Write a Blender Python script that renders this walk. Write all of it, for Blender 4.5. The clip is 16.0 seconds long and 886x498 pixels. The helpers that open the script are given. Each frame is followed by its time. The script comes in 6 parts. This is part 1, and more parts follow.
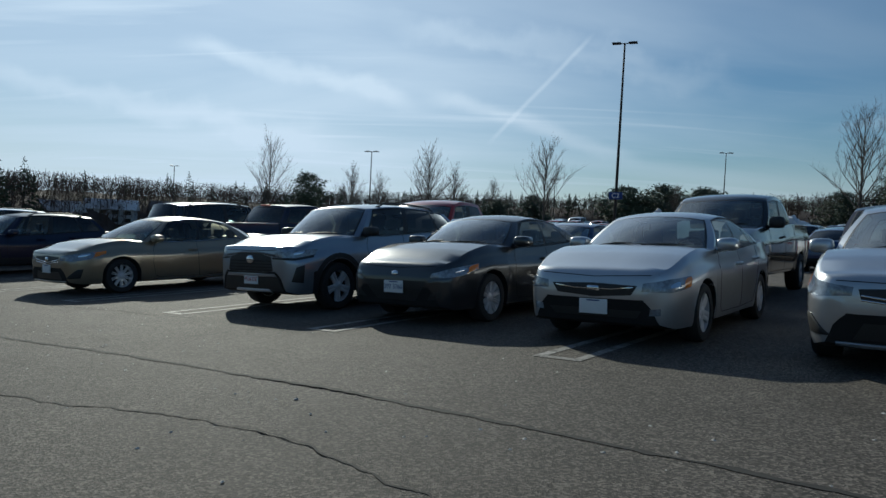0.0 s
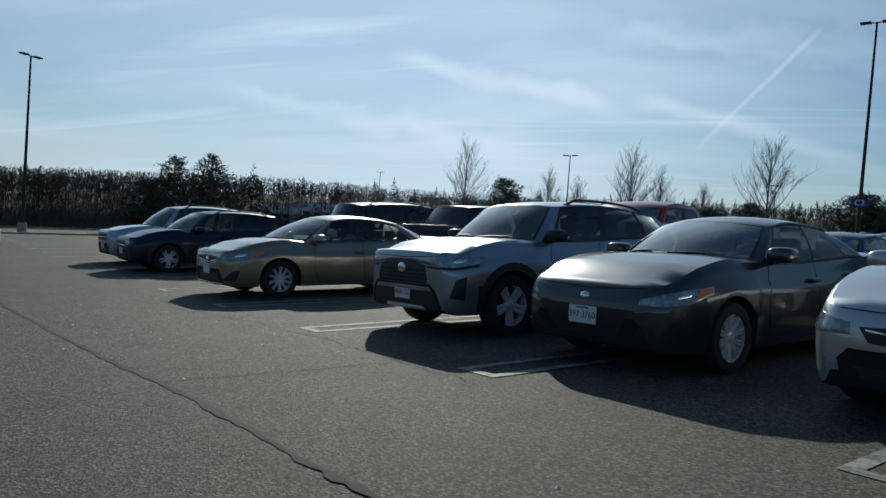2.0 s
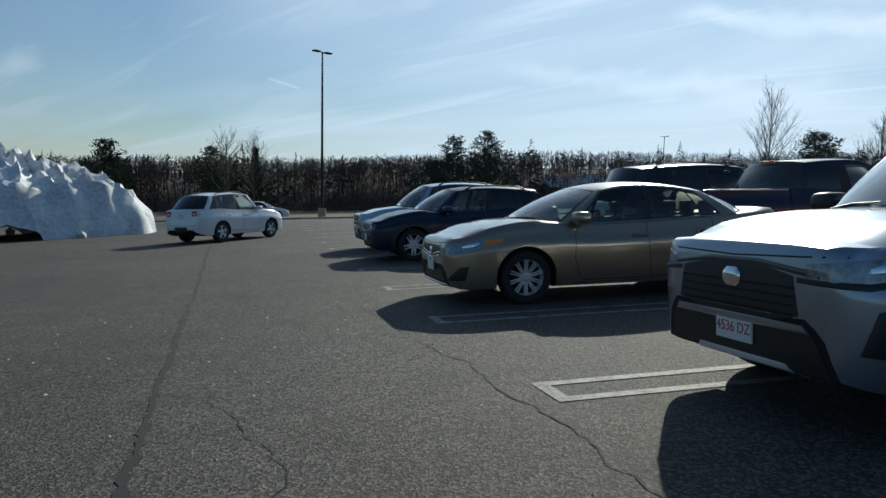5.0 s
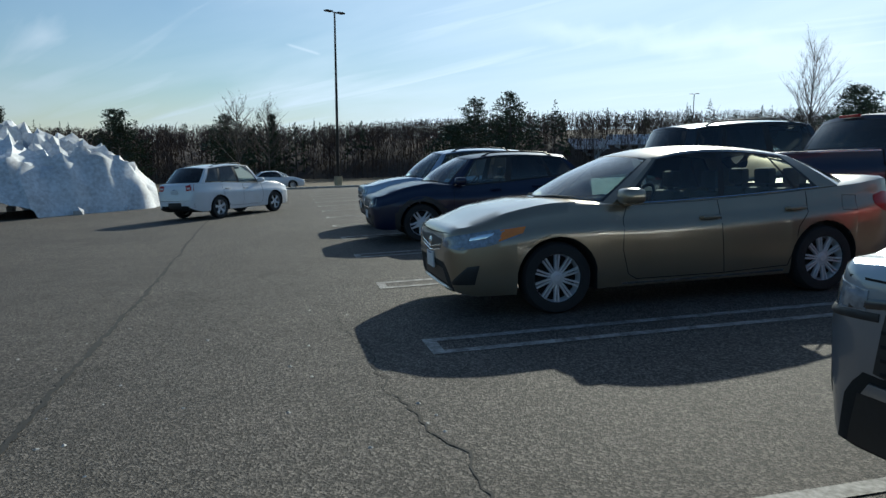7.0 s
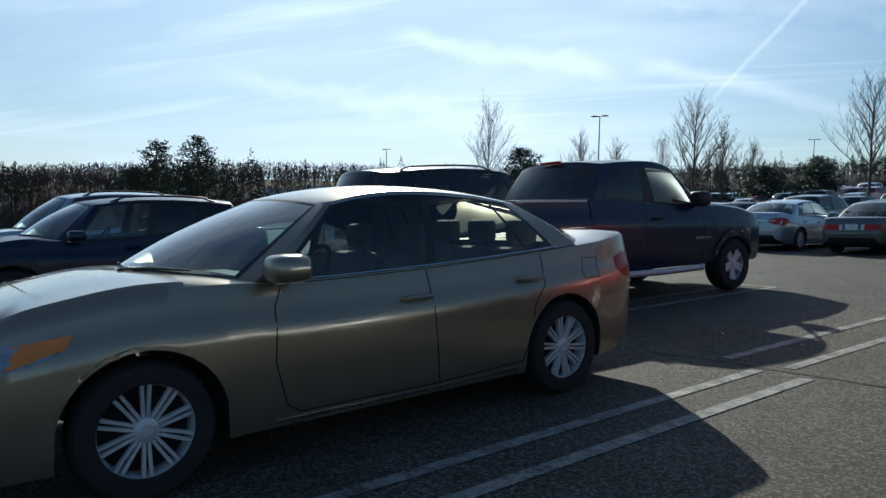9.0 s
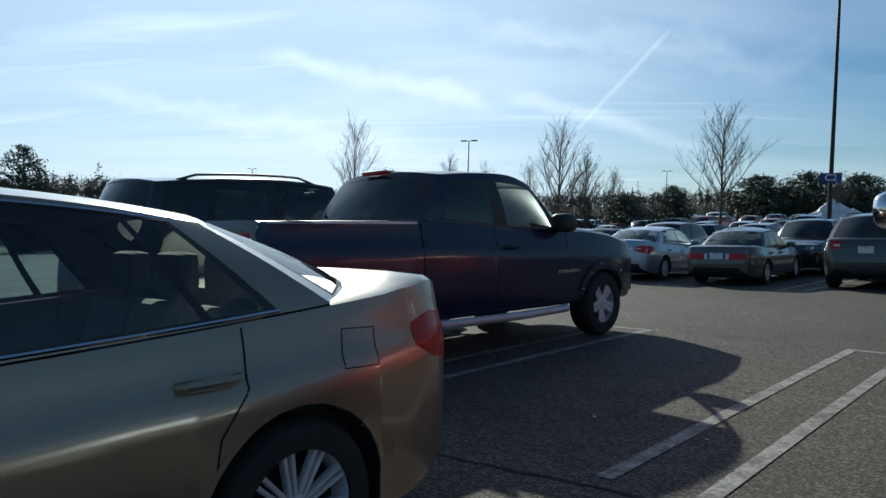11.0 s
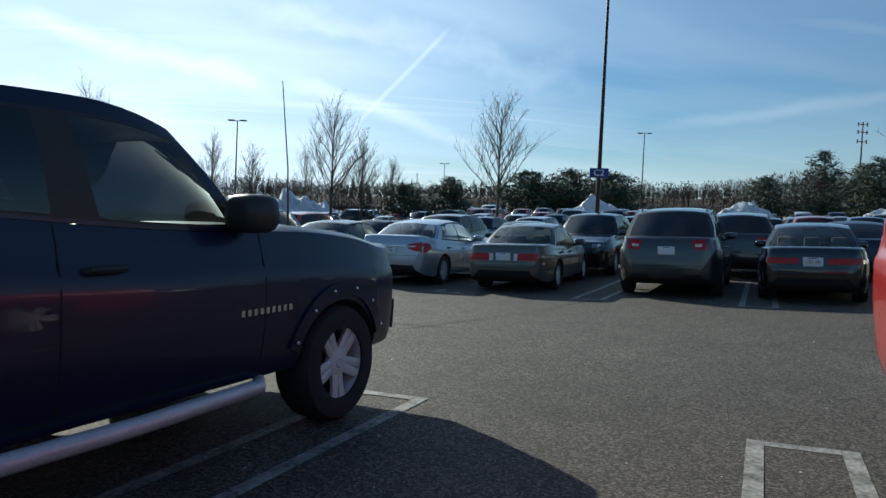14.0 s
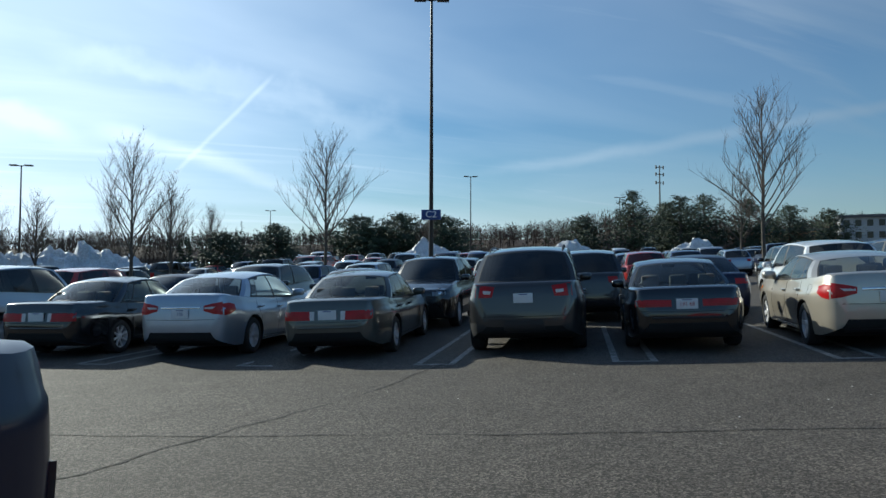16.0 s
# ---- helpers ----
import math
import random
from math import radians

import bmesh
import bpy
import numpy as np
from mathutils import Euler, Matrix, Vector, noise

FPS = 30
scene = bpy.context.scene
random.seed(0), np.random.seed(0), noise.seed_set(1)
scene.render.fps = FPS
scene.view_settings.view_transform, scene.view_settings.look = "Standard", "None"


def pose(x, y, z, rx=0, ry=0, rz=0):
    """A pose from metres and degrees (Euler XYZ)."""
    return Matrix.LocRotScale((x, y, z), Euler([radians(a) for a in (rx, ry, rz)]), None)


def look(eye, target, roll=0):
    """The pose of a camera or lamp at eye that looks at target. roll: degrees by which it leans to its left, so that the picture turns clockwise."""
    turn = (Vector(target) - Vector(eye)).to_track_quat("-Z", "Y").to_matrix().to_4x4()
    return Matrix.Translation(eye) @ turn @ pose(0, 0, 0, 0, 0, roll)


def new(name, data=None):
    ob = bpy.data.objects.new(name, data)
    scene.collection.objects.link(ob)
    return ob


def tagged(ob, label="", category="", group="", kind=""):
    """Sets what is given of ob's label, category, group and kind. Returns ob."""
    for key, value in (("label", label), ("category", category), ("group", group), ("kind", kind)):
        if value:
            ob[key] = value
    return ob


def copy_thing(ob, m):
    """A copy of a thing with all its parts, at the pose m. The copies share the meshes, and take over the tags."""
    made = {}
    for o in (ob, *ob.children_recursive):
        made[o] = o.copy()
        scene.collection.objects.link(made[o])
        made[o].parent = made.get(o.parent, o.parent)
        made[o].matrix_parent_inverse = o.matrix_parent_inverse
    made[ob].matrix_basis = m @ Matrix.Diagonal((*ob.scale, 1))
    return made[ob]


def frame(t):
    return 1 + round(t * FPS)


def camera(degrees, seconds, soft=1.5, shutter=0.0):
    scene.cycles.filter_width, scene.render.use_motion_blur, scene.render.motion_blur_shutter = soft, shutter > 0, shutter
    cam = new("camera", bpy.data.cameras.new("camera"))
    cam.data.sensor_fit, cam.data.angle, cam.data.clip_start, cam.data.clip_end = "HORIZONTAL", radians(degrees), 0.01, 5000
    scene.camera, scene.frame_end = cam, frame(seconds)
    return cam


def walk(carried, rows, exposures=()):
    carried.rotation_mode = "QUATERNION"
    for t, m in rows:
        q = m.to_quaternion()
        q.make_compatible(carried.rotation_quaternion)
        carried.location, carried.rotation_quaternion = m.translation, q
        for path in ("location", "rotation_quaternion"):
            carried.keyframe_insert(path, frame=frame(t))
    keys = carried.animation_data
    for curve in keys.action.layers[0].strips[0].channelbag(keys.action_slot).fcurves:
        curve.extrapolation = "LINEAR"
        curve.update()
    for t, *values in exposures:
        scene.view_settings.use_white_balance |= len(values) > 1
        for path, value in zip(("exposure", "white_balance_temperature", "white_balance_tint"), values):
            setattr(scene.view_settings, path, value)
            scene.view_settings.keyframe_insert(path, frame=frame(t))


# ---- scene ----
import itertools
from mathutils.bvhtree import BVHTree

cam = camera(65.4, 16.0, soft=1.5)
PATH = [
    (0, (0.535, 0.813, 1.388), (0.431, 2.809, 1.333), 3.0),
    (0.5, (0.561, 1.459, 1.403), (0.262, 3.435, 1.344), 1.5),
    (1, (0.572, 2.099, 1.379), (0.294, 4.079, 1.329), 5.1),
    (1.5, (0.48, 2.704, 1.328), (0.052, 4.657, 1.325), 0.8),
    (2, (0.279, 3.309, 1.342), (-0.378, 5.197, 1.271), 4.2),
    (2.5, (0.143, 3.865, 1.385), (-0.433, 5.78, 1.333), 2.0),
    (3, (-0.031, 4.424, 1.381), (-0.838, 6.239, 1.149), 1.8),
    (3.5, (-0.364, 5.018, 1.365), (-1.35, 6.753, 1.224), 2.3),
    (4, (-0.637, 5.641, 1.362), (-1.765, 7.275, 1.121), 1.2),
    (4.5, (-1.076, 6.212, 1.324), (-2.281, 7.8, 1.165), 3.1),
    (5, (-1.412, 6.789, 1.298), (-2.75, 8.264, 1.111), 1.1),
    (5.2, (-1.562, 6.972, 1.277), (-2.94, 8.41, 1.097), 1.7),
    (7.3, (-2.926, 8.8, 1.357), (-4.305, 10.219, 1.062), -0.2),
    (7.5, (-3.086, 9.012, 1.274), (-4.368, 10.535, 1.076), 1.7),
    (8, (-3.422, 9.743, 1.311), (-4.528, 11.402, 1.154), -0.4),
    (8.5, (-3.655, 10.371, 1.292), (-4.654, 12.09, 1.075), 1.2),
    (9, (-3.89, 11.125, 1.278), (-4.566, 13.002, 1.141), 1.0),
    (9.5, (-3.997, 11.923, 1.301), (-4.635, 13.806, 1.088), 0.3),
    (9.7, (-4.023, 12.208, 1.273), (-4.542, 14.139, 1.219), 0.6),
    (11.8, (-3.734, 14.632, 1.299), (-3.888, 16.625, 1.241), 3.4),
    (12, (-3.717, 14.929, 1.341), (-3.745, 16.928, 1.354), 4.7),
    (12.5, (-3.581, 15.824, 1.328), (-3.586, 17.824, 1.361), -0.8),
    (12.6, (-3.557, 16.003, 1.328), (-3.555, 18.003, 1.351), -0.4),
    (12.9, (-3.536, 16.422, 1.324), (-3.496, 18.421, 1.254), 2.5),
    (13, (-3.591, 16.449, 1.313), (-3.459, 18.444, 1.299), 4.3),
    (13.2, (-3.482, 16.58, 1.432), (-3.233, 18.565, 1.439), 5.7),
    (13.5, (-3.462, 17.048, 1.375), (-3.177, 19.027, 1.424), 2.2),
    (14, (-3.299, 17.785, 1.365), (-3.004, 19.762, 1.299), 2.6),
    (14.5, (-3.2, 18.481, 1.403), (-2.704, 20.418, 1.446), 1.4),
    (15, (-2.971, 19.125, 1.403), (-2.523, 21.074, 1.349), 1.2),
    (15.5, (-2.804, 19.826, 1.433), (-2.063, 21.682, 1.501), 2.8),
    (16, (-2.513, 20.393, 1.444), (-1.758, 22.243, 1.522), 0.1),
]
walk(cam, [(t, look(eye, target, roll)) for t, eye, target, roll in PATH], [(0.0, -0.36, 5440, 3), (2.5, -0.36, 5440, 3), (3.0, -0.12, 5440, 3), (4.0, 0.02, 5440, 3), (5.0, -0.18, 5440, 3), (8.0, 0.2, 5440, 3), (9.5, 0.05, 5440, 3), (12.5, 0.05, 5440, 3), (14.0, 0.28, 5440, 3), (16.0, 0.28, 5440, 3)])

# ---- light ----
SUN_AZ, SUN_EL = radians(24.0), radians(25.0)   # azimuth counted from +y towards -x
SUN_DIR = Vector((-math.sin(SUN_AZ) * math.cos(SUN_EL), math.cos(SUN_AZ) * math.cos(SUN_EL), math.sin(SUN_EL)))
sun = new("sun", bpy.data.lights.new("sun", "SUN"))
sun.data.energy, sun.data.angle, sun.data.color = 4.8, radians(0.55), (1.0, 0.87, 0.65)
sun.matrix_world = look((0, 0, 60), tuple(Vector((0, 0, 60)) - SUN_DIR))


def clip_unit(v):
    return max(-1.0, min(1.0, v))


def make_world():
    w = bpy.data.worlds.new("winter_sky")
    scene.world = w
    w.use_nodes = True
    nt = w.node_tree
    nt.nodes.clear()
    n = nt.nodes.new
    lk = nt.links.new
    sky = n("ShaderNodeTexSky")
    sky.sky_type, sky.sun_disc = "NISHITA", False
    sky.sun_elevation, sky.sun_rotation = SUN_EL, -SUN_AZ
    sky.air_density, sky.dust_density, sky.ozone_density = 1.3, 0.0, 4.0
    co = n("ShaderNodeTexCoord")
    # thin cirrus: the direction is spread onto a high flat layer, then stretched
    sep = n("ShaderNodeSeparateXYZ")
    lk(co.outputs["Generated"], sep.inputs[0])
    zc = n("ShaderNodeMath"); zc.operation = "MAXIMUM"; zc.inputs[1].default_value = 0.03
    lk(sep.outputs["Z"], zc.inputs[0])
    za = n("ShaderNodeMath"); za.operation = "ADD"; za.inputs[1].default_value = 0.12
    lk(zc.outputs[0], za.inputs[0])
    dv = []
    for ax in "XY":
        d = n("ShaderNodeMath"); d.operation = "DIVIDE"
        lk(sep.outputs[ax], d.inputs[0]); lk(za.outputs[0], d.inputs[1])
        dv.append(d)
    cb = n("ShaderNodeCombineXYZ")
    lk(dv[0].outputs[0], cb.inputs[0]); lk(dv[1].outputs[0], cb.inputs[1])

    def layer(rot, scale, size, lo, hi, detail=6.0, warp=0.6):
        mp = n("ShaderNodeMapping")
        mp.inputs["Rotation"].default_value = (0, 0, radians(rot)); mp.inputs["Scale"].default_value = scale
        lk(cb.outputs[0], mp.inputs["Vector"])
        tx = n("ShaderNodeTexNoise")
        tx.inputs["Scale"].default_value, tx.inputs["Detail"].default_value, tx.inputs["Distortion"].default_value = size, detail, warp
        lk(mp.outputs[0], tx.inputs["Vector"])
        mr = n("ShaderNodeMapRange")
        mr.inputs["From Min"].default_value, mr.inputs["From Max"].default_value = lo, hi
        lk(tx.outputs["Fac"], mr.inputs["Value"])
        return mr

    veil = layer(20, (0.5, 1.1, 1), 0.8, 0.42, 0.75, 5.0, 0.5)
    wisps = layer(-12, (0.35, 2.6, 1), 1.0, 0.56, 0.78, 7.0, 0.9)
    # contrails and long cirrus streaks: bands along great circles between two directions
    fray = n("ShaderNodeTexNoise")
    fray.inputs["Scale"].default_value, fray.inputs["Detail"].default_value = 14.0, 5.0
    lk(co.outputs["Generated"], fray.inputs["Vector"])

    def streak(a, b, width, frayed, soft_ends=0.35):
        a, b = Vector(a).normalized(), Vector(b).normalized()
        mid, across = (a + b).normalized(), a.cross(b).normalized()
        reach = math.acos(clip_unit(a.dot(mid)))
        along = across.cross(mid).normalized()
        ds = []
        for axis in (across, along, mid):
            d = n("ShaderNodeVectorMath"); d.operation = "DOT_PRODUCT"; d.inputs[1].default_value = axis
            lk(co.outputs["Generated"], d.inputs[0]); ds.append(d)
        wob = n("ShaderNodeMath"); wob.operation = "MULTIPLY_ADD"; wob.inputs[1].default_value = frayed
        lk(fray.outputs["Fac"], wob.inputs[0]); lk(ds[0].outputs["Value"], wob.inputs[2])
        off = n("ShaderNodeMath"); off.operation = "SUBTRACT"; off.inputs[1].default_value = frayed * 0.5; lk(wob.outputs[0], off.inputs[0])
        ab = n("ShaderNodeMath"); ab.operation = "ABSOLUTE"; lk(off.outputs[0], ab.inputs[0])
        r = n("ShaderNodeMapRange"); r.interpolation_type = "SMOOTHSTEP"
        r.inputs["From Min"].default_value, r.inputs["From Max"].default_value = width, 0.0
        lk(ab.outputs[0], r.inputs["Value"])
        ac = n("ShaderNodeMath"); ac.operation = "ABSOLUTE"; lk(ds[1].outputs["Value"], ac.inputs[0])
        e = n("ShaderNodeMapRange"); e.interpolation_type = "SMOOTHSTEP"
        e.inputs["From Min"].default_value, e.inputs["From Max"].default_value = math.sin(reach), math.sin(reach) * (1 - soft_ends)
        lk(ac.outputs[0], e.inputs["Value"])
        f = n("ShaderNodeMath"); f.operation = "GREATER_THAN"; f.inputs[1].default_value = 0.0; lk(ds[2].outputs["Value"], f.inputs[0])
        m = n("ShaderNodeMath"); m.operation = "MULTIPLY"; lk(r.outputs[0], m.inputs[0]); lk(e.outputs[0], m.inputs[1])
        m2 = n("ShaderNodeMath"); m2.operation = "MULTIPLY"; lk(m.outputs[0], m2.inputs[0]); lk(f.outputs[0], m2.inputs[1])
        return m2

    total = n("ShaderNodeMath"); total.operation = "MULTIPLY_ADD"
    total.inputs[1].default_value = 0.40
    lk(veil.outputs[0], total.inputs[0])
    half = n("ShaderNodeMath"); half.operation = "MULTIPLY"; half.inputs[1].default_value = 0.5
    lk(wisps.outputs[0], half.inputs[0]); lk(half.outputs[0], total.inputs[2])
    acc = total
    # the veil thins out to clear blue away from the sun
    dot = n("ShaderNodeVectorMath"); dot.operation = "DOT_PRODUCT"
    dot.inputs[1].default_value = SUN_DIR
    lk(co.outputs["Generated"], dot.inputs[0])
    thin = n("ShaderNodeMapRange")
    thin.inputs["From Min"].default_value, thin.inputs["From Max"].default_value, thin.inputs["To Min"].default_value = -0.1, 0.75, 0.18
    lk(dot.outputs["Value"], thin.inputs["Value"])
    veiled = n("ShaderNodeMath"); veiled.operation = "MULTIPLY"; lk(acc.outputs[0], veiled.inputs[0]); lk(thin.outputs[0], veiled.inputs[1])
    acc = veiled
    for a, b, width, frayed, amount in (((0.0, 0.991, 0.12), (0.145, 0.952, 0.282), 0.005, 0.004, 0.24),
                                        ((-0.10, 0.977, 0.196), (0.23, 0.967, 0.108), 0.017, 0.03, 0.30),
                                        ((-0.42, 0.88, 0.228), (-0.08, 0.977, 0.178), 0.020, 0.045, 0.27),
                                        ((0.40, 0.905, 0.142), (0.86, 0.47, 0.21), 0.013, 0.02, 0.22),
                                        ((-0.828, 0.543, 0.141), (-0.80, 0.585, 0.127), 0.003, 0.001, 0.3),
                                        ((-0.16, 0.95, 0.29), (0.35, 0.90, 0.20), 0.030, 0.09, 0.20),
                                        ((-0.62, 0.76, 0.16), (-0.2, 0.97, 0.115), 0.026, 0.07, 0.22)):
        tr = streak(a, b, width, frayed)
        s = n("ShaderNodeMath"); s.operation = "MULTIPLY_ADD"; s.inputs[1].default_value = amount
        lk(tr.outputs[0], s.inputs[0]); lk(acc.outputs[0], s.inputs[2])
        acc = s
    # a bright haze round the sun and along the horizon
    for src, lo, hi, amount in ((dot.outputs["Value"], 0.72, 1.0, 0.62), (sep.outputs["Z"], 0.16, 0.0, 0.34)):
        r = n("ShaderNodeMapRange"); r.interpolation_type = "SMOOTHSTEP"
        r.inputs["From Min"].default_value, r.inputs["From Max"].default_value, r.inputs["To Max"].default_value = lo, hi, amount
        lk(src, r.inputs["Value"])
        s = n("ShaderNodeMath"); s.operation = "MULTIPLY_ADD"
        lk(r.outputs[0], s.inputs[0]); lk(thin.outputs[0], s.inputs[1]); lk(acc.outputs[0], s.inputs[2])
        acc = s
    cl = n("ShaderNodeClamp"); lk(acc.outputs[0], cl.inputs[0])
    # cloud brightness rises towards the sun
    glow = n("ShaderNodeMapRange"); glow.inputs["From Min"].default_value, glow.inputs["From Max"].default_value = 0.0, 1.0
    glow.inputs["To Min"].default_value, glow.inputs["To Max"].default_value = 1.6, 15.0
    lk(dot.outputs["Value"], glow.inputs["Value"])
    white = n("ShaderNodeMix"); white.data_type = "RGBA"; white.blend_type = "MULTIPLY"; white.inputs["Factor"].default_value = 1.0
    white.inputs[6].default_value = (0.91, 0.965, 1.0, 1)
    lk(glow.outputs[0], white.inputs[7])
    mix = n("ShaderNodeMix"); mix.data_type = "RGBA"
    lk(cl.outputs[0], mix.inputs["Factor"]); lk(sky.outputs[0], mix.inputs[6]); lk(white.outputs[2], mix.inputs[7])
    bg = n("ShaderNodeBackground"); bg.inputs["Strength"].default_value = 0.068
    lk(mix.outputs[2], bg.inputs["Color"])
    out = n("ShaderNodeOutputWorld")
    lk(bg.outputs[0], out.inputs["Surface"])


make_world()

# ---- materials ----
def material(name, colour, rough=0.5, metal=0.0, vary=0.0, size=8.0, fine=60.0, bump=0.0, coat=0.0, spec=0.5, second=None, stain=0.0):
    """A procedural surface: base colour varied at two scales, with relief and wear."""
    m = bpy.data.materials.new(name)
    m.use_nodes = True
    nt = m.node_tree
    b = nt.nodes["Principled BSDF"]
    b.inputs["Roughness"].default_value, b.inputs["Metallic"].default_value = rough, metal
    b.inputs["Coat Weight"].default_value, b.inputs["Coat Roughness"].default_value = coat, 0.03
    b.inputs["Specular IOR Level"].default_value = spec
    b.inputs["Base Color"].default_value = (*colour, 1)
    if vary or second or bump:
        co = nt.nodes.new("ShaderNodeTexCoord")
        big, small = nt.nodes.new("ShaderNodeTexNoise"), nt.nodes.new("ShaderNodeTexNoise")
        big.inputs["Scale"].default_value, small.inputs["Scale"].default_value = size, fine
        big.inputs["Detail"].default_value, small.inputs["Detail"].default_value = 4, 3
        for t in (big, small):
            nt.links.new(co.outputs["Object"], t.inputs["Vector"])
        add = nt.nodes.new("ShaderNodeMath"); add.operation = "MULTIPLY_ADD"; add.inputs[1].default_value = 0.5
        half = nt.nodes.new("ShaderNodeMath"); half.operation = "MULTIPLY"; half.inputs[1].default_value = 0.5
        nt.links.new(small.outputs["Fac"], half.inputs[0])
        nt.links.new(big.outputs["Fac"], add.inputs[0]); nt.links.new(half.outputs[0], add.inputs[2])
        ramp = nt.nodes.new("ShaderNodeMapRange")
        ramp.inputs["From Min"].default_value, ramp.inputs["From Max"].default_value = 0.35, 0.65
        nt.links.new(add.outputs[0], ramp.inputs["Value"])
        mx = nt.nodes.new("ShaderNodeMix"); mx.data_type = "RGBA"
        c2 = second or tuple(c * (1 - vary) for c in colour)
        c1 = colour if second else tuple(min(1, c * (1 + vary * 0.6)) for c in colour)
        mx.inputs[6].default_value, mx.inputs[7].default_value = (*c2, 1), (*c1, 1)
        nt.links.new(ramp.outputs[0], mx.inputs["Factor"])
        nt.links.new(mx.outputs[2], b.inputs["Base Color"])
        if bump:
            bp = nt.nodes.new("ShaderNodeBump"); bp.inputs["Strength"].default_value = bump; bp.inputs["Distance"].default_value = 0.01
            nt.links.new(small.outputs["Fac"], bp.inputs["Height"]); nt.links.new(bp.outputs[0], b.inputs["Normal"])
        if stain:
            mr = nt.nodes.new("ShaderNodeMapRange")
            mr.inputs["To Min"].default_value, mr.inputs["To Max"].default_value = rough, min(1, rough + stain)
            nt.links.new(big.outputs["Fac"], mr.inputs["Value"]); nt.links.new(mr.outputs[0], b.inputs["Roughness"])
    return m


def paint(name, colour, metal=0.35, rough=0.32, coat=1.0, haze=0.025):
    """Car paint under a clear coat, with a film of road salt that thickens in patches."""
    m = material(name, colour, rough - 0.07, metal, vary=0.10, size=2.5, fine=400, coat=coat, spec=0.4, stain=0.08)
    nt = m.node_tree
    b = nt.nodes["Principled BSDF"]
    b.inputs["Coat IOR"].default_value = 1.6
    co = nt.nodes.new("ShaderNodeTexCoord")
    dirt = nt.nodes.new("ShaderNodeTexNoise"); dirt.inputs["Scale"].default_value, dirt.inputs["Detail"].default_value = 3.0, 8.0
    nt.links.new(co.outputs["Object"], dirt.inputs["Vector"])
    mr = nt.nodes.new("ShaderNodeMapRange")
    mr.inputs["From Min"].default_value, mr.inputs["From Max"].default_value = 0.45, 0.75
    mr.inputs["To Min"].default_value, mr.inputs["To Max"].default_value = haze, haze + 0.16
    nt.links.new(dirt.outputs["Fac"], mr.inputs["Value"]); nt.links.new(mr.outputs[0], b.inputs["Coat Roughness"])
    return m


def glass(name, tint, gloss=1.0, dust_glare=0.022):
    """A tinted car window: see-through, with its sky reflection and a thin film of winter dust whose pale haze also
    stands in for sky glare.
    """
    m = bpy.data.materials.new(name)
    m.use_nodes = True
    nt = m.node_tree
    nt.nodes.clear()
    n, lk = nt.nodes.new, nt.links.new
    tr, gl = n("ShaderNodeBsdfTransparent"), n("ShaderNodeBsdfGlossy")
    tr.inputs["Color"].default_value = (*tint, 1)
    gl.inputs["Roughness"].default_value = 0.015
    fr, mx, out = n("ShaderNodeFresnel"), n("ShaderNodeMixShader"), n("ShaderNodeOutputMaterial")
    fr.inputs["IOR"].default_value = 1.72
    mu = n("ShaderNodeMath"); mu.operation = "MULTIPLY"; mu.inputs[1].default_value = gloss
    lk(fr.outputs[0], mu.inputs[0])
    film, df, tl, dm = n("ShaderNodeMixShader"), n("ShaderNodeBsdfDiffuse"), n("ShaderNodeBsdfTranslucent"), n("ShaderNodeMixShader")
    df.inputs["Color"].default_value = tl.inputs["Color"].default_value = (0.62, 0.66, 0.68, 1)
    film.inputs["Fac"].default_value = 0.5
    lk(df.outputs[0], film.inputs[1]); lk(tl.outputs[0], film.inputs[2])
    co, tx, mr = n("ShaderNodeTexCoord"), n("ShaderNodeTexNoise"), n("ShaderNodeMapRange")
    tx.inputs["Scale"].default_value, tx.inputs["Detail"].default_value = 3.5, 8.0
    mr.inputs["From Min"].default_value, mr.inputs["From Max"].default_value = 0.35, 0.7
    mr.inputs["To Min"].default_value, mr.inputs["To Max"].default_value = dust_glare * 0.5, dust_glare * 1.5
    lk(co.outputs["Object"], tx.inputs["Vector"]); lk(tx.outputs["Fac"], mr.inputs["Value"])
    lk(mr.outputs[0], dm.inputs["Fac"]); lk(tr.outputs[0], dm.inputs[1]); lk(film.outputs[0], dm.inputs[2])
    lk(mu.outputs[0], mx.inputs["Fac"]); lk(dm.outputs[0], mx.inputs[1]); lk(gl.outputs[0], mx.inputs[2])
    lk(mx.outputs[0], out.inputs["Surface"])
    return m


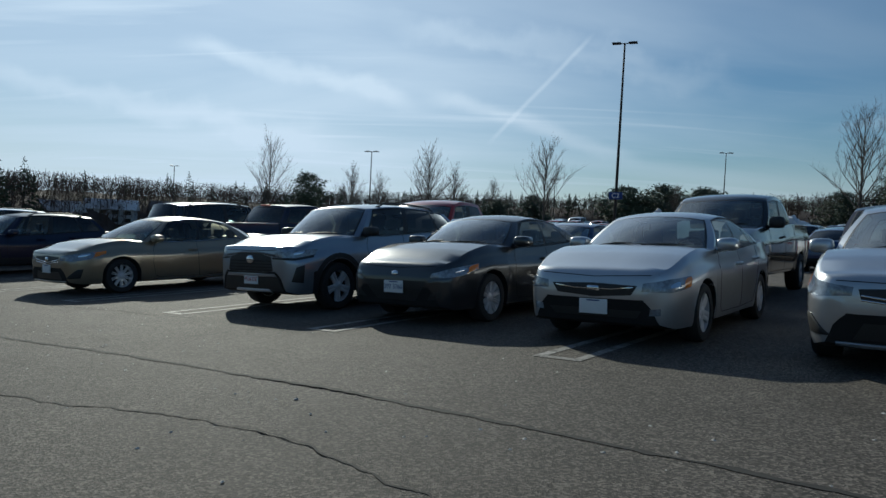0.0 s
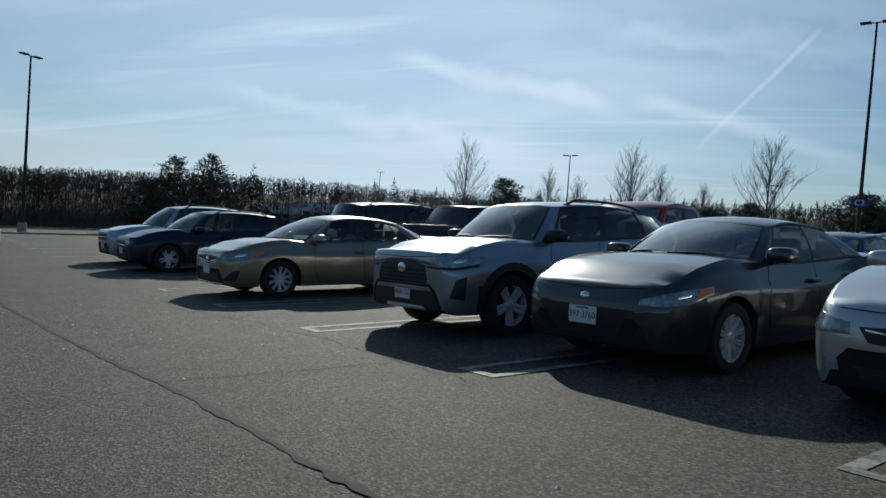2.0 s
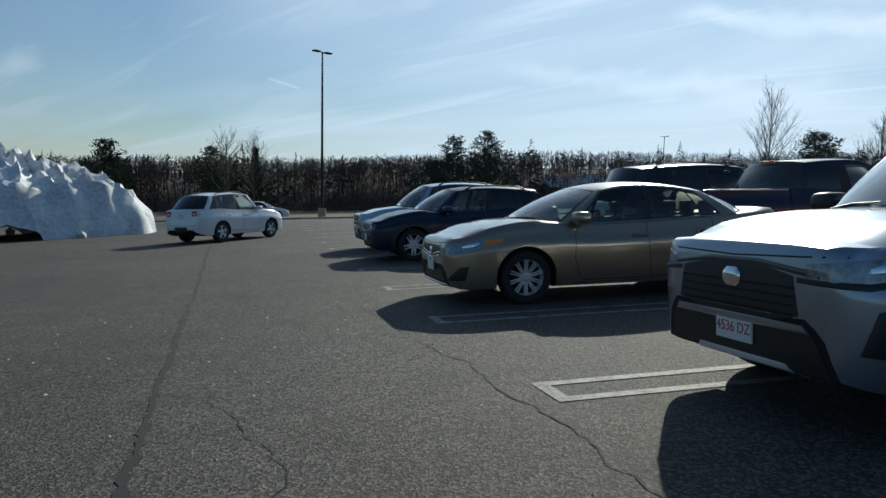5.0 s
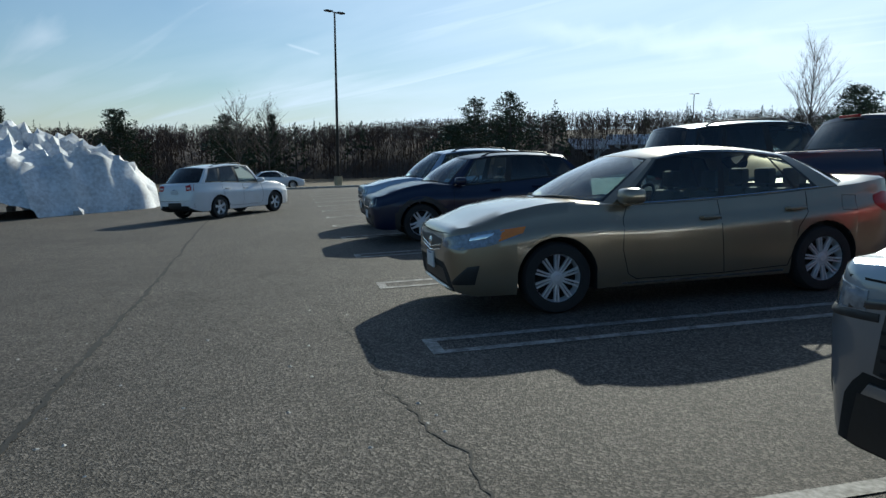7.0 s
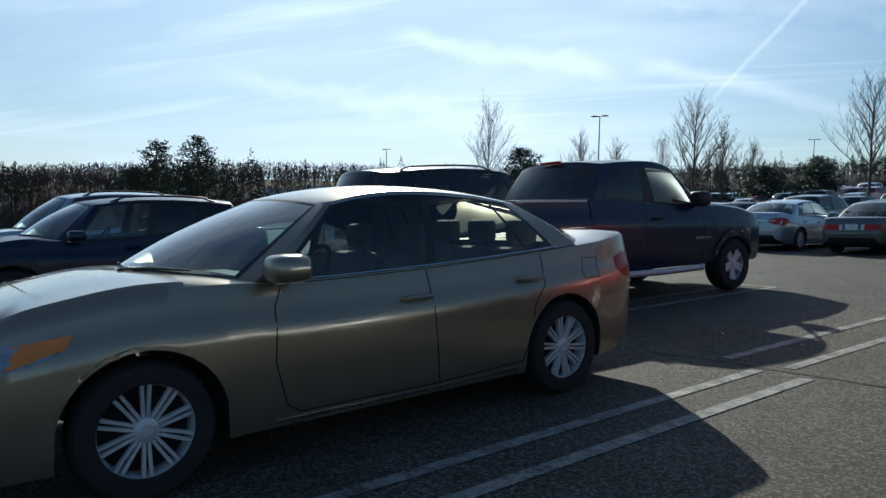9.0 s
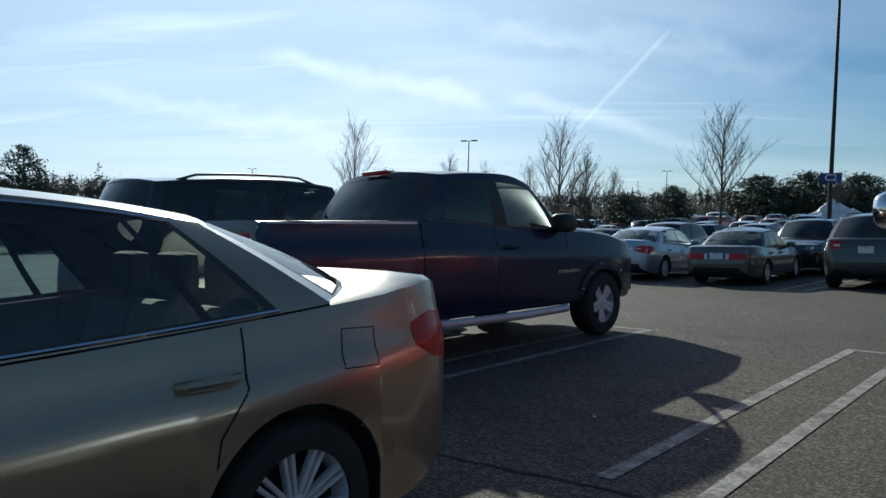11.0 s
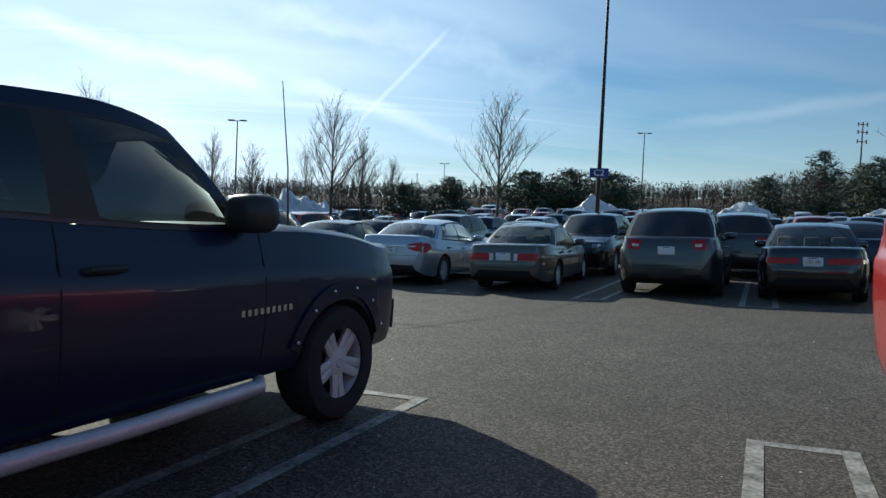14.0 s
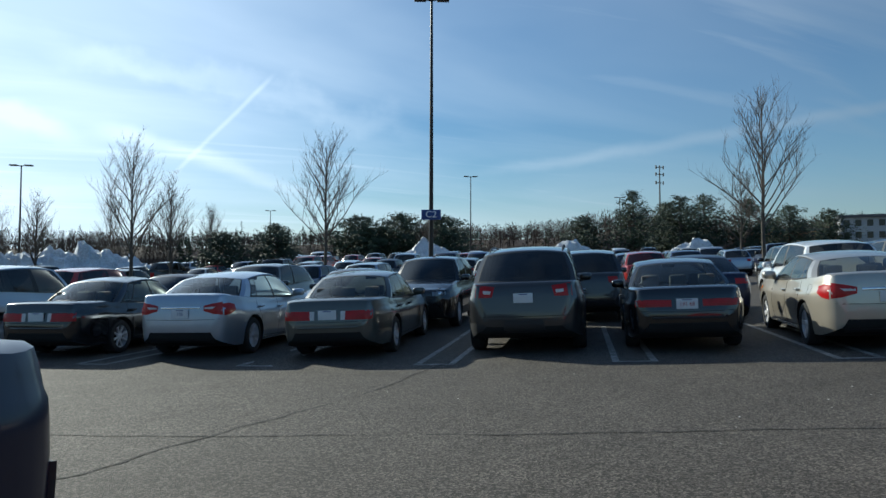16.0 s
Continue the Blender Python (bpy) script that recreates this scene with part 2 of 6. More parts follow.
def asphalt_material():
    """Old grey asphalt: pale aggregate in dark binder, broad worn and tyre-darkened patches."""
    m = bpy.data.materials.new("asphalt")
    m.use_nodes = True
    nt = m.node_tree
    b = nt.nodes["Principled BSDF"]
    n, lk = nt.nodes.new, nt.links.new
    co = n("ShaderNodeTexCoord")
    def noise_at(scale, detail):
        t = n("ShaderNodeTexNoise"); t.inputs["Scale"].default_value, t.inputs["Detail"].default_value = scale, detail
        lk(co.outputs["Object"], t.inputs["Vector"]); return t
    vo = n("ShaderNodeTexVoronoi"); vo.inputs["Scale"].default_value = 75
    lk(co.outputs["Object"], vo.inputs["Vector"])
    big, mid, tiny = noise_at(0.25, 5), noise_at(1.7, 5), noise_at(240, 2)
    r1 = n("ShaderNodeValToRGB")
    r1.color_ramp.elements[0].position, r1.color_ramp.elements[1].position = 0.0, 1.0
    r1.color_ramp.elements[0].color, r1.color_ramp.elements[1].color = (0.032, 0.028, 0.024, 1), (0.19, 0.165, 0.14, 1)
    sp = n("ShaderNodeSeparateColor"); lk(vo.outputs["Color"], sp.inputs[0])
    pw = n("ShaderNodeMath"); pw.operation = "POWER"; pw.inputs[1].default_value = 2.2
    lk(sp.outputs[0], pw.inputs[0]); lk(pw.outputs[0], r1.inputs[0])
    def ranged(src, lo, hi, a, c):
        r = n("ShaderNodeMapRange"); r.inputs["From Min"].default_value, r.inputs["From Max"].default_value = lo, hi
        r.inputs["To Min"].default_value, r.inputs["To Max"].default_value = a, c
        lk(src, r.inputs["Value"]); return r
    k1, k2 = ranged(big.outputs["Fac"], 0.3, 0.7, 0.80, 1.15), ranged(mid.outputs["Fac"], 0.3, 0.7, 0.85, 1.12)
    mu = n("ShaderNodeMath"); mu.operation = "MULTIPLY"; lk(k1.outputs[0], mu.inputs[0]); lk(k2.outputs[0], mu.inputs[1])
    vm = n("ShaderNodeVectorMath"); vm.operation = "SCALE"
    lk(r1.outputs[0], vm.inputs[0]); lk(mu.outputs[0], vm.inputs["Scale"])
    lk(vm.outputs[0], b.inputs["Base Color"])
    b.inputs["Roughness"].default_value = 0.82
    b.inputs["Specular IOR Level"].default_value = 0.35
    bp = n("ShaderNodeBump"); bp.inputs["Strength"].default_value, bp.inputs["Distance"].default_value = 0.7, 0.006
    ad = n("ShaderNodeMath"); ad.operation = "ADD"
    lk(vo.outputs["Distance"], ad.inputs[0]); lk(tiny.outputs["Fac"], ad.inputs[1]); lk(ad.outputs[0], bp.inputs["Height"])
    lk(bp.outputs[0], b.inputs["Normal"])
    return m


ASPHALT = asphalt_material()
LINE = material("worn_line_paint", (0.36, 0.35, 0.33), 0.75, second=(0.06, 0.056, 0.052), size=7.0, fine=34.0, bump=0.3)
TAR = material("crack_shadow", (0.018, 0.017, 0.016), 0.9, vary=0.3)
GRASS = material("dead_winter_grass", (0.16, 0.12, 0.07), 0.95, second=(0.07, 0.055, 0.035), size=0.4, fine=9.0, bump=0.6)
SNOW = material("old_ploughed_snow", (0.80, 0.82, 0.85), 0.7, second=(0.45, 0.45, 0.46), size=0.9, fine=7.0, bump=0.5)
SNOW_FAR = material("lying_snow", (0.78, 0.80, 0.84), 0.7, second=(0.6, 0.6, 0.62), size=0.2, fine=2.0)
KERB = material("concrete_kerb", (0.33, 0.32, 0.30), 0.85, vary=0.25, size=3, fine=40, bump=0.3)
BARK = material("grey_brown_bark", (0.10, 0.085, 0.07), 0.9, vary=0.4, size=3, fine=25, bump=0.5)
TWIG = material("bare_twigs", (0.13, 0.10, 0.08), 0.9, vary=0.3, size=2)
TWIG_FAR = material("far_bare_twigs", (0.135, 0.102, 0.084), 0.95, second=(0.065, 0.050, 0.045), size=0.12, fine=1.2, spec=0.1)
WOOD_FAR = material("bare_woodland", (0.115, 0.086, 0.070), 0.95, second=(0.055, 0.043, 0.038), size=0.15, fine=1.5)
NEEDLE = material("pine_needles", (0.045, 0.065, 0.030), 0.75, second=(0.020, 0.032, 0.016), size=0.8, fine=6)
POLE = material("dark_bronze_pole", (0.035, 0.030, 0.028), 0.45, 0.6, vary=0.2, size=2)
CONC = material("pole_footing_concrete", (0.38, 0.33, 0.22), 0.85, vary=0.25, size=3, fine=30, bump=0.3)
SIGN_BLUE = material("blue_sign_face", (0.02, 0.05, 0.22), 0.45, vary=0.1)
WHITE_TEXT = material("white_sign_paint", (0.8, 0.8, 0.8), 0.5, vary=0.05)
RUBBER = material("tyre_rubber", (0.018, 0.018, 0.019), 0.8, vary=0.3, size=9, fine=120, bump=0.15)
ALLOY = material("alloy_rim", (0.62, 0.62, 0.64), 0.40, 0.3, vary=0.12, size=9)
ALLOY_DARK = material("dark_alloy_rim", (0.10, 0.10, 0.11), 0.4, 0.8, vary=0.2, size=9)
WELL = material("wheel_well_plastic", (0.012, 0.012, 0.012), 0.9, vary=0.3)
TRIM = material("black_plastic_trim", (0.020, 0.020, 0.021), 0.5, vary=0.25, size=6, bump=0.05)
CHROME = material("chrome", (0.75, 0.75, 0.76), 0.08, 1.0, vary=0.03)
LENS = material("headlight_lens", (0.26, 0.29, 0.33), 0.06, 0.15, vary=0.5, size=9, fine=30, coat=1.0)
AMBER = material("amber_reflector", (0.75, 0.22, 0.02), 0.2, vary=0.1, coat=0.6)
TAIL = material("red_taillight", (0.40, 0.006, 0.008), 0.30, vary=0.3, size=9, coat=0.25, spec=0.3)
REVERSE = material("clear_taillight", (0.65, 0.60, 0.58), 0.15, vary=0.2, coat=1.0)
PLATE = material("licence_plate", (0.72, 0.73, 0.74), 0.45, vary=0.06)
PLATE_INK = material("plate_ink_blue", (0.05, 0.08, 0.22), 0.5, vary=0.05)
PLATE_RED = material("plate_ink_red", (0.35, 0.03, 0.03), 0.5, vary=0.05)
SEAT = material("grey_seat_cloth", (0.10, 0.096, 0.092), 0.9, vary=0.25, size=8, fine=90)
CABIN = material("cabin_plastic", (0.020, 0.020, 0.022), 0.7, vary=0.25)
SEAM = material("panel_gap", (0.006, 0.006, 0.006), 0.9, vary=0.2)
GLASS = glass("car_window_glass", (0.62, 0.74, 0.75))
PRIVACY = glass("dark_privacy_glass", (0.05, 0.055, 0.06), 1.0, 0.02)
# extra gloss and a denser pale film brighten the windscreen like reflected sky
WINDSCREEN = glass("dusty_glare_windscreen_glass", (0.52, 0.74, 0.75), 1.9, 0.13)
P_GOLD = paint("champagne_paint", (0.30, 0.245, 0.17), 0.7, 0.36)
P_SILVER = paint("silver_paint", (0.52, 0.53, 0.55), 0.75, 0.36)
P_SILVERBLUE = paint("silver_blue_paint", (0.38, 0.43, 0.51), 0.7, 0.36)
P_MIST = paint("silver_grey_paint", (0.29, 0.32, 0.37), 0.75, 0.36)
P_WHITE = paint("white_paint", (0.74, 0.75, 0.77), 0.0)
P_GREY = paint("graphite_paint", (0.030, 0.030, 0.033))
P_TAUPE = paint("grey_taupe_paint", (0.045, 0.043, 0.043))
P_BLACK = paint("black_paint", (0.006, 0.006, 0.008), 0.1, 0.25)
P_NAVY = paint("dark_navy_paint", (0.004, 0.008, 0.036), 0.1, 0.38, 0.32)
P_RED = paint("red_paint", (0.38, 0.022, 0.015), 0.1)
P_GREEN = paint("grey_green_paint", (0.085, 0.088, 0.078))
P_BEIGE = paint("pale_gold_paint", (0.55, 0.50, 0.42), 0.6, 0.36)
P_BLUE = paint("deep_blue_paint", (0.02, 0.04, 0.12))

# ---- helpers of the scene ----
def part(name, bm, mat, parent=None, label="", smooth=True, sharp=40):
    """One bmesh as one mesh object, under a thing or a part."""
    me = bpy.data.meshes.new(name)
    bm.to_mesh(me)
    bm.free()
    for m in (mat if isinstance(mat, (list, tuple)) else [mat]):
        me.materials.append(m)
    if smooth:
        me.shade_smooth()
        if sharp:
            me.set_sharp_from_angle(angle=radians(sharp))
    ob = new(name, me)
    if parent:
        ob.parent = parent
    if label:
        ob["label"] = label
    return ob


def thing(name, label, category, m=None, group="", kind=""):
    ob = new(name)
    if m is not None:
        ob.matrix_world = m
    return tagged(ob, label, category, group, kind)


def box(bm, x0, x1, y0, y1, z0, z1, bevel=0.0, mi=0):
    v = [bm.verts.new(p) for p in itertools.product((x0, x1), (y0, y1), (z0, z1))]
    fs = [bm.faces.new([v[i] for i in q]) for q in ((0, 1, 3, 2), (4, 6, 7, 5), (0, 4, 5, 1), (2, 3, 7, 6), (0, 2, 6, 4), (1, 5, 7, 3))]
    for f in fs:
        f.material_index = mi
    if bevel:
        bmesh.ops.bevel(bm, geom=list({e for f in fs for e in f.edges}), offset=bevel, segments=2, affect="EDGES", profile=0.6)
    return v


def tube(bm, pts, radii, n=6, caps=True, mi=0):
    """A tapered tube along points."""
    rings = []
    for i, p in enumerate(pts):
        p = Vector(p)
        d = (Vector(pts[min(i + 1, len(pts) - 1)]) - Vector(pts[max(i - 1, 0)]))
        d = d.normalized() if d.length > 1e-9 else Vector((0, 0, 1))
        if abs(d.z) < 0.95:
            a = Vector((0, 0, 1)).cross(d).normalized()
        else:
            a = Vector((1, 0, 0)).cross(d).normalized()
        b = d.cross(a)
        rings.append([bm.verts.new(p + radii[i] * (math.cos(6.2832 * k / n) * a + math.sin(6.2832 * k / n) * b)) for k in range(n)])
    for r0, r1 in zip(rings, rings[1:]):
        for k in range(n):
            bm.faces.new((r0[k], r0[(k + 1) % n], r1[(k + 1) % n], r1[k])).material_index = mi
    if caps and n > 2:
        bm.faces.new(rings[0][::-1]).material_index = mi
        bm.faces.new(rings[-1]).material_index = mi


def curve(*pts):
    """A smooth monotone curve through (x, value) points."""
    x, y = np.array(pts, float).T
    h = np.diff(x); d = np.diff(y) / h
    m = np.zeros(len(x)); m[0], m[-1] = d[0], d[-1]
    for i in range(1, len(x) - 1):
        m[i] = 0 if d[i - 1] * d[i] <= 0 else 2 * d[i - 1] * d[i] / (d[i - 1] + d[i])

    def f(t):
        t = min(max(t, x[0]), x[-1])
        i = min(int(np.searchsorted(x, t, "right")) - 1, len(h) - 1)
        s = (t - x[i]) / h[i]
        return float((2 * s**3 - 3 * s**2 + 1) * y[i] + (s**3 - 2 * s**2 + s) * h[i] * m[i] + (3 * s**2 - 2 * s**3) * y[i + 1] + (s**3 - s**2) * h[i] * m[i + 1])
    return f


def clip(v, lo, hi):
    return max(lo, min(hi, v))


# ---- the ground: the lot falls gently to one side ----
def ground_z(x, y):
    z = 0.1582 + 0.04514 * clip(x, -75, 60) + 0.000166 * clip(y, -20, 90) - 0.00176 * (clip(x, -14, -0.5) + 4) * (clip(y, 6, 32) - 17)
    return z + 0.04 * clip(y - 60, 0, 70) * clip((x + 30) / 40, 0, 1)


ROW_U, ROW_V = Vector((0.5501, 0.8351)), Vector((0.8351, -0.5501))   # across the rows, along the rows


def uv(u, v):
    p = u * ROW_U + v * ROW_V
    return p.x, p.y


def on_ground(x, y, az=0.0, lift=0.0):
    """A pose standing on the sloping lot: its x axis points to the angle az (degrees from +x)."""
    e = 0.6
    n = Vector((ground_z(x - e, y) - ground_z(x + e, y), ground_z(x, y - e) - ground_z(x, y + e), 2 * e)).normalized()
    f = Vector((math.cos(radians(az)), math.sin(radians(az)), 0))
    f = (f - f.dot(n) * n).normalized()
    s = n.cross(f)
    m = Matrix((f, s, n)).transposed().to_4x4()
    m.translation = (x, y, ground_z(x, y) + lift)
    return m


def upright(x, y, az=0.0, lift=0.0):
    return pose(x, y, ground_z(x, y) + lift, 0, 0, az)


def spaced(lo, hi, near_lo, near_hi, step, grow=1.25):
    xs = list(np.arange(near_lo, near_hi + 1e-6, step))
    s, a = step, near_hi
    while a < hi:
        s *= grow; a += s; xs.append(min(a, hi))
    s, a = step, near_lo
    while a > lo:
        s *= grow; a -= s; xs.insert(0, max(a, lo))
    return xs


def in_lot(x, y):
    u, v = Vector((x, y)).dot(ROW_U), Vector((x, y)).dot(ROW_V)
    return -30 < u < 112 and -60 < v < 62


def make_ground():
    bm = bmesh.new()
    xs, ys = spaced(-2500, 2500, -60, 60, 1.5), spaced(-2500, 2500, -15, 95, 1.5)
    grid = [[bm.verts.new((x, y, ground_z(x, y))) for x in xs] for y in ys]
    for j in range(len(ys) - 1):
        for i in range(len(xs) - 1):
            f = bm.faces.new((grid[j][i], grid[j][i + 1], grid[j + 1][i + 1], grid[j + 1][i]))
            f.material_index = 0 if in_lot((xs[i] + xs[i + 1]) / 2, (ys[j] + ys[j + 1]) / 2) else 1
    ob = part("ground", bm, [ASPHALT, GRASS], sharp=0)
    tagged(ob, "sloping parking lot of old grey asphalt edged by dead grass", "ground", kind="structure")


make_ground()


def ribbon(bm, pts, width, lift, jitter=0.0, step=0.12, rng=random):
    """A thin strip that lies on the ground along (u, v) points."""
    dense = []
    for (u0, v0), (u1, v1) in zip(pts, pts[1:]):
        k = max(1, int(math.hypot(u1 - u0, v1 - v0) / step))
        dense += [(u0 + (u1 - u0) * i / k, v0 + (v1 - v0) * i / k) for i in range(k)]
    dense.append(pts[-1])
    wob = 0.0
    rows = []
    for i, (u, v) in enumerate(dense):
        a, b = dense[max(i - 1, 0)], dense[min(i + 1, len(dense) - 1)]
        d = Vector((b[0] - a[0], b[1] - a[1])).normalized()
        wob = wob * 0.9 + rng.uniform(-1, 1) * jitter
        w = width * (0.5 if not jitter else rng.uniform(0.2, 0.75))
        c = Vector((u, v)) + Vector((-d.y, d.x)) * wob
        row = []
        for s in (-w, w):
            x, y = uv(*(c + Vector((-d.y, d.x)) * s))
            row.append(bm.verts.new((x, y, ground_z(x, y) + lift)))
        rows.append(row)
    for r0, r1 in zip(rows, rows[1:]):
        bm.faces.new((r0[0], r0[1], r1[1], r1[0]))


def make_crack(pts, width, jitter, label):
    bm = bmesh.new()
    ribbon(bm, pts, width, 0.004, jitter, 0.07, random.Random(int(pts[0][0] * 100 + pts[0][1] * 10)))
    tagged(part("pavement_crack", bm, TAR, smooth=False), label, "crack", kind="structure")


make_crack([(4.55, 8), (4.45, -0.2), (4.52, -2.5), (4.4, -6.5), (4.28, -8), (4.12, -10.8), (3.9, -15), (3.3, -25), (2.9, -35), (2.6, -50)], 0.05, 0.012, "long dark paving seam along the asphalt aisle")
make_crack([(3.05, -5.4), (3.3, -4.2), (3.54, -3.0), (3.34, -1.9), (3.0, -0.6)], 0.018, 0.03, "wandering crack in grey asphalt")
make_crack([(4.41, -6.84), (4.8, -6.8), (5.24, -6.72), (6.24, -6.58), (7.2, -6.2)], 0.016, 0.018, "thin crossing crack in grey asphalt")
make_crack([(6.0, -13.5), (6.17, -11.33), (6.37, -9.4), (6.42, -8.3), (6.44, -7.43), (6.3, -5.5)], 0.013, 0.035, "thin crack near the stall ends")
make_crack([(4.5, -9.9), (4.67, -9.05), (4.95, -7.93), (4.8, -7.2)], 0.007, 0.03, "hairline crack in grey asphalt")
make_crack([(12.1, -30), (12.2, -14), (12.4, -12.5), (12.45, -11.3), (12.4, 4)], 0.03, 0.012, "dark paving seam between the two rows")
make_crack([(19.2, -17.6), (20.08, -16.84), (21.47, -16.47), (23.29, -15.77), (24.69, -15.47), (26, -15.2)], 0.03, 0.022, "wandering crack in grey asphalt")
make_crack([(21.1, -24), (21.17, -17.4), (21.48, -13.9), (21.74, -11.2), (21.6, 2)], 0.02, 0.014, "paving seam along the far aisle")
make_crack([(3.6, -14), (5.2, -16.4), (6.1, -18.0), (8.5, -20)], 0.014, 0.022, "hairline crack in grey asphalt")


def make_hairpin(v, u_end, u_far, w=0.26):
    """A double stall line, closed at its end."""
    bm = bmesh.new()
    s = 1 if u_far > u_end else -1
    ribbon(bm, [(u_end, v - w), (u_far, v - w)], 0.10, 0.005)
    ribbon(bm, [(u_end, v + w), (u_far, v + w)], 0.10, 0.005)
    ribbon(bm, [(u_end + s * 0.05, v - w + 0.052), (u_end + s * 0.05, v + w - 0.052)], 0.10, 0.005)
    tagged(part("parking_line", bm, LINE, smooth=False), "worn white double stall line on asphalt", "parking line", "stall lines", "structure")


PITCH, LINE_V0 = 2.86, -9.1
for k in range(-12, 14):
    make_hairpin(-8.90 + 3.04 * k, 6.6, 12.29, 0.19)
    make_hairpin(LINE_V0 + PITCH * k - 0.3, 17.8, 12.52)
for k in range(-9, 9):
    make_hairpin(LINE_V0 + PITCH * k - 0.6, 25.6, 31.0)

# ---- cars ----
def text_mesh(words, size, mat, parent, m, name="lettering", extrude=0.002, squeeze=1.0):
    cu = bpy.data.curves.new(name, "FONT")
    cu.body, cu.size, cu.extrude, cu.align_x, cu.align_y = words, size, extrude, "CENTER", "CENTER"
    tmp = new("tmp_text", cu)
    me = bpy.data.meshes.new_from_object(tmp.evaluated_get(bpy.context.evaluated_depsgraph_get()))
    bpy.data.objects.remove(tmp)
    me.name = name
    me.materials.clear(); me.materials.append(mat)
    ob = new(name, me)
    ob.parent = parent
    ob.matrix_local = m @ Matrix.Diagonal((squeeze, 1, 1, 1))
    return ob


WHEELS = {}


def wheel_meshes(radius, style, rim_mat):
    """Tyre, rim and brake meshes of one wheel style, made once. The axle is y; +y is outside."""
    key = (round(radius, 3), style, rim_mat.name)
    if key in WHEELS:
        return WHEELS[key]

    def lathe(bm, profile, n=40, closed=False):
        rings = [[bm.verts.new((r * math.cos(6.28319 * k / n), y, r * math.sin(6.28319 * k / n))) for k in range(n)] for r, y in profile]
        pairs = list(zip(rings, rings[1:])) + ([(rings[-1], rings[0])] if closed else [])
        for a, b in pairs:
            for k in range(n):
                bm.faces.new((a[k], b[k], b[(k + 1) % n], a[(k + 1) % n]))

    R, rim, w = radius, radius * (0.69 if style != "truck" else 0.63), 0.11 if style != "truck" else 0.135
    bm = bmesh.new()
    lathe(bm, [(rim * 0.97, -w), (rim + 0.02, -w - 0.006), (R * 0.93, -w), (R * 0.985, -w * 0.75), (R, -w * 0.3), (R, w * 0.3), (R * 0.985, w * 0.75), (R * 0.93, w), (rim + 0.02, w + 0.006), (rim * 0.97, w), (rim * 0.95, 0)], closed=True)
    tyre = part("tyre", bm, RUBBER)
    bm = bmesh.new()
    lathe(bm, [(rim * 0.90, -w * 0.8), (rim * 0.92, w * 0.6), (rim * 0.985, w * 0.97), (rim * 1.0, w * 0.9), (rim * 0.965, -w * 0.8)], closed=True)
    count, wide0, wide1, pairs = {"multi": (10, 0.020, 0.034, True), "split": (5, 0.05, 0.10, True), "five": (5, 0.085, 0.12, False), "truck": (5, 0.066, 0.105, True), "cover": (8, 0.04, 0.055, False), "star": (5, 0.07, 0.05, True)}[style]
    for k in range(count):
        for s in ((-1, 1) if pairs else (0,)):
            a = 6.28319 * k / count
            shift = {"truck": 0.030, "star": 0.030, "split": 0.027}.get(style, 0.0135)
            v = []
            for r, ang, wd, yy in ((rim * 0.16, a, wide0, w * 0.72), (rim * 0.60, a, (wide0 + wide1) / 2 * 0.7, w * 0.80), (rim * 0.95, a, wide1 * (0.6 if pairs else 1), w * 0.86)):
                c, t = Vector((math.cos(ang), 0, math.sin(ang))), Vector((-math.sin(ang), 0, math.cos(ang)))
                v.append([bm.verts.new(r * c + s * shift * (0.6 + 0.7 * r / rim) * t + q * wd / 2 * t + Vector((0, yy - dz, 0))) for q, dz in ((-1, 0.006), (-0.6, 0), (0.6, 0), (1, 0.006), (0.8, 0.035), (-0.8, 0.035))])
            for p0, p1 in zip(v, v[1:]):
                for i in range(6):
                    bm.faces.new((p0[i], p1[i], p1[(i + 1) % 6], p0[(i + 1) % 6]))
    disc = {"truck": 0.40, "split": 0.33, "star": 0.30}.get(style, 0.27)
    lathe(bm, [(0.001, w * 0.86), (rim * 0.13, w * 0.86), (rim * 0.16, w * 0.80), (rim * disc * 0.9, w * 0.76), (rim * disc, w * 0.68), (rim * disc, w * 0.45)], 24)
    for k in range(5):
        a = 6.28319 * (k + 0.5) / 5
        box(bm, rim * 0.31 * math.cos(a) - 0.01, rim * 0.31 * math.cos(a) + 0.01, w * 0.6, w * 0.66, rim * 0.31 * math.sin(a) - 0.01, rim * 0.31 * math.sin(a) + 0.01)
    rim_ob = part("rim", bm, rim_mat)
    bm = bmesh.new()
    lathe(bm, [(0.001, w * 0.42), (rim * 0.30, w * 0.5), (rim * 0.32, w * 0.25), (rim * 0.78, w * 0.22), (rim * 0.93, w * 0.05), (rim * 0.93, -w * 0.6), (0.001, -w * 0.6)], 28)
    hub = part("wheel", bm, WELL)
    WHEELS[key] = (hub.data, tyre.data, rim_ob.data)
    for o in (hub, tyre, rim_ob):
        bpy.data.objects.remove(o)
    return WHEELS[key]


def grid_faces(bm, fn, us, vs, mi, skip=None, flip=False):
    """Faces over a parameter grid; mi gives the material of a cell, None leaves it out."""
    rows = [[bm.verts.new(fn(u, v)) for v in vs] for u in us]
    for i in range(len(us) - 1):
        for j in range(len(vs) - 1):
            k = mi((us[i] + us[i + 1]) / 2, (vs[j] + vs[j + 1]) / 2) if callable(mi) else mi
            if k is None:
                continue
            q = (rows[i][j], rows[i + 1][j], rows[i + 1][j + 1], rows[i][j + 1])
            bm.faces.new(q[::-1] if flip else q).material_index = k


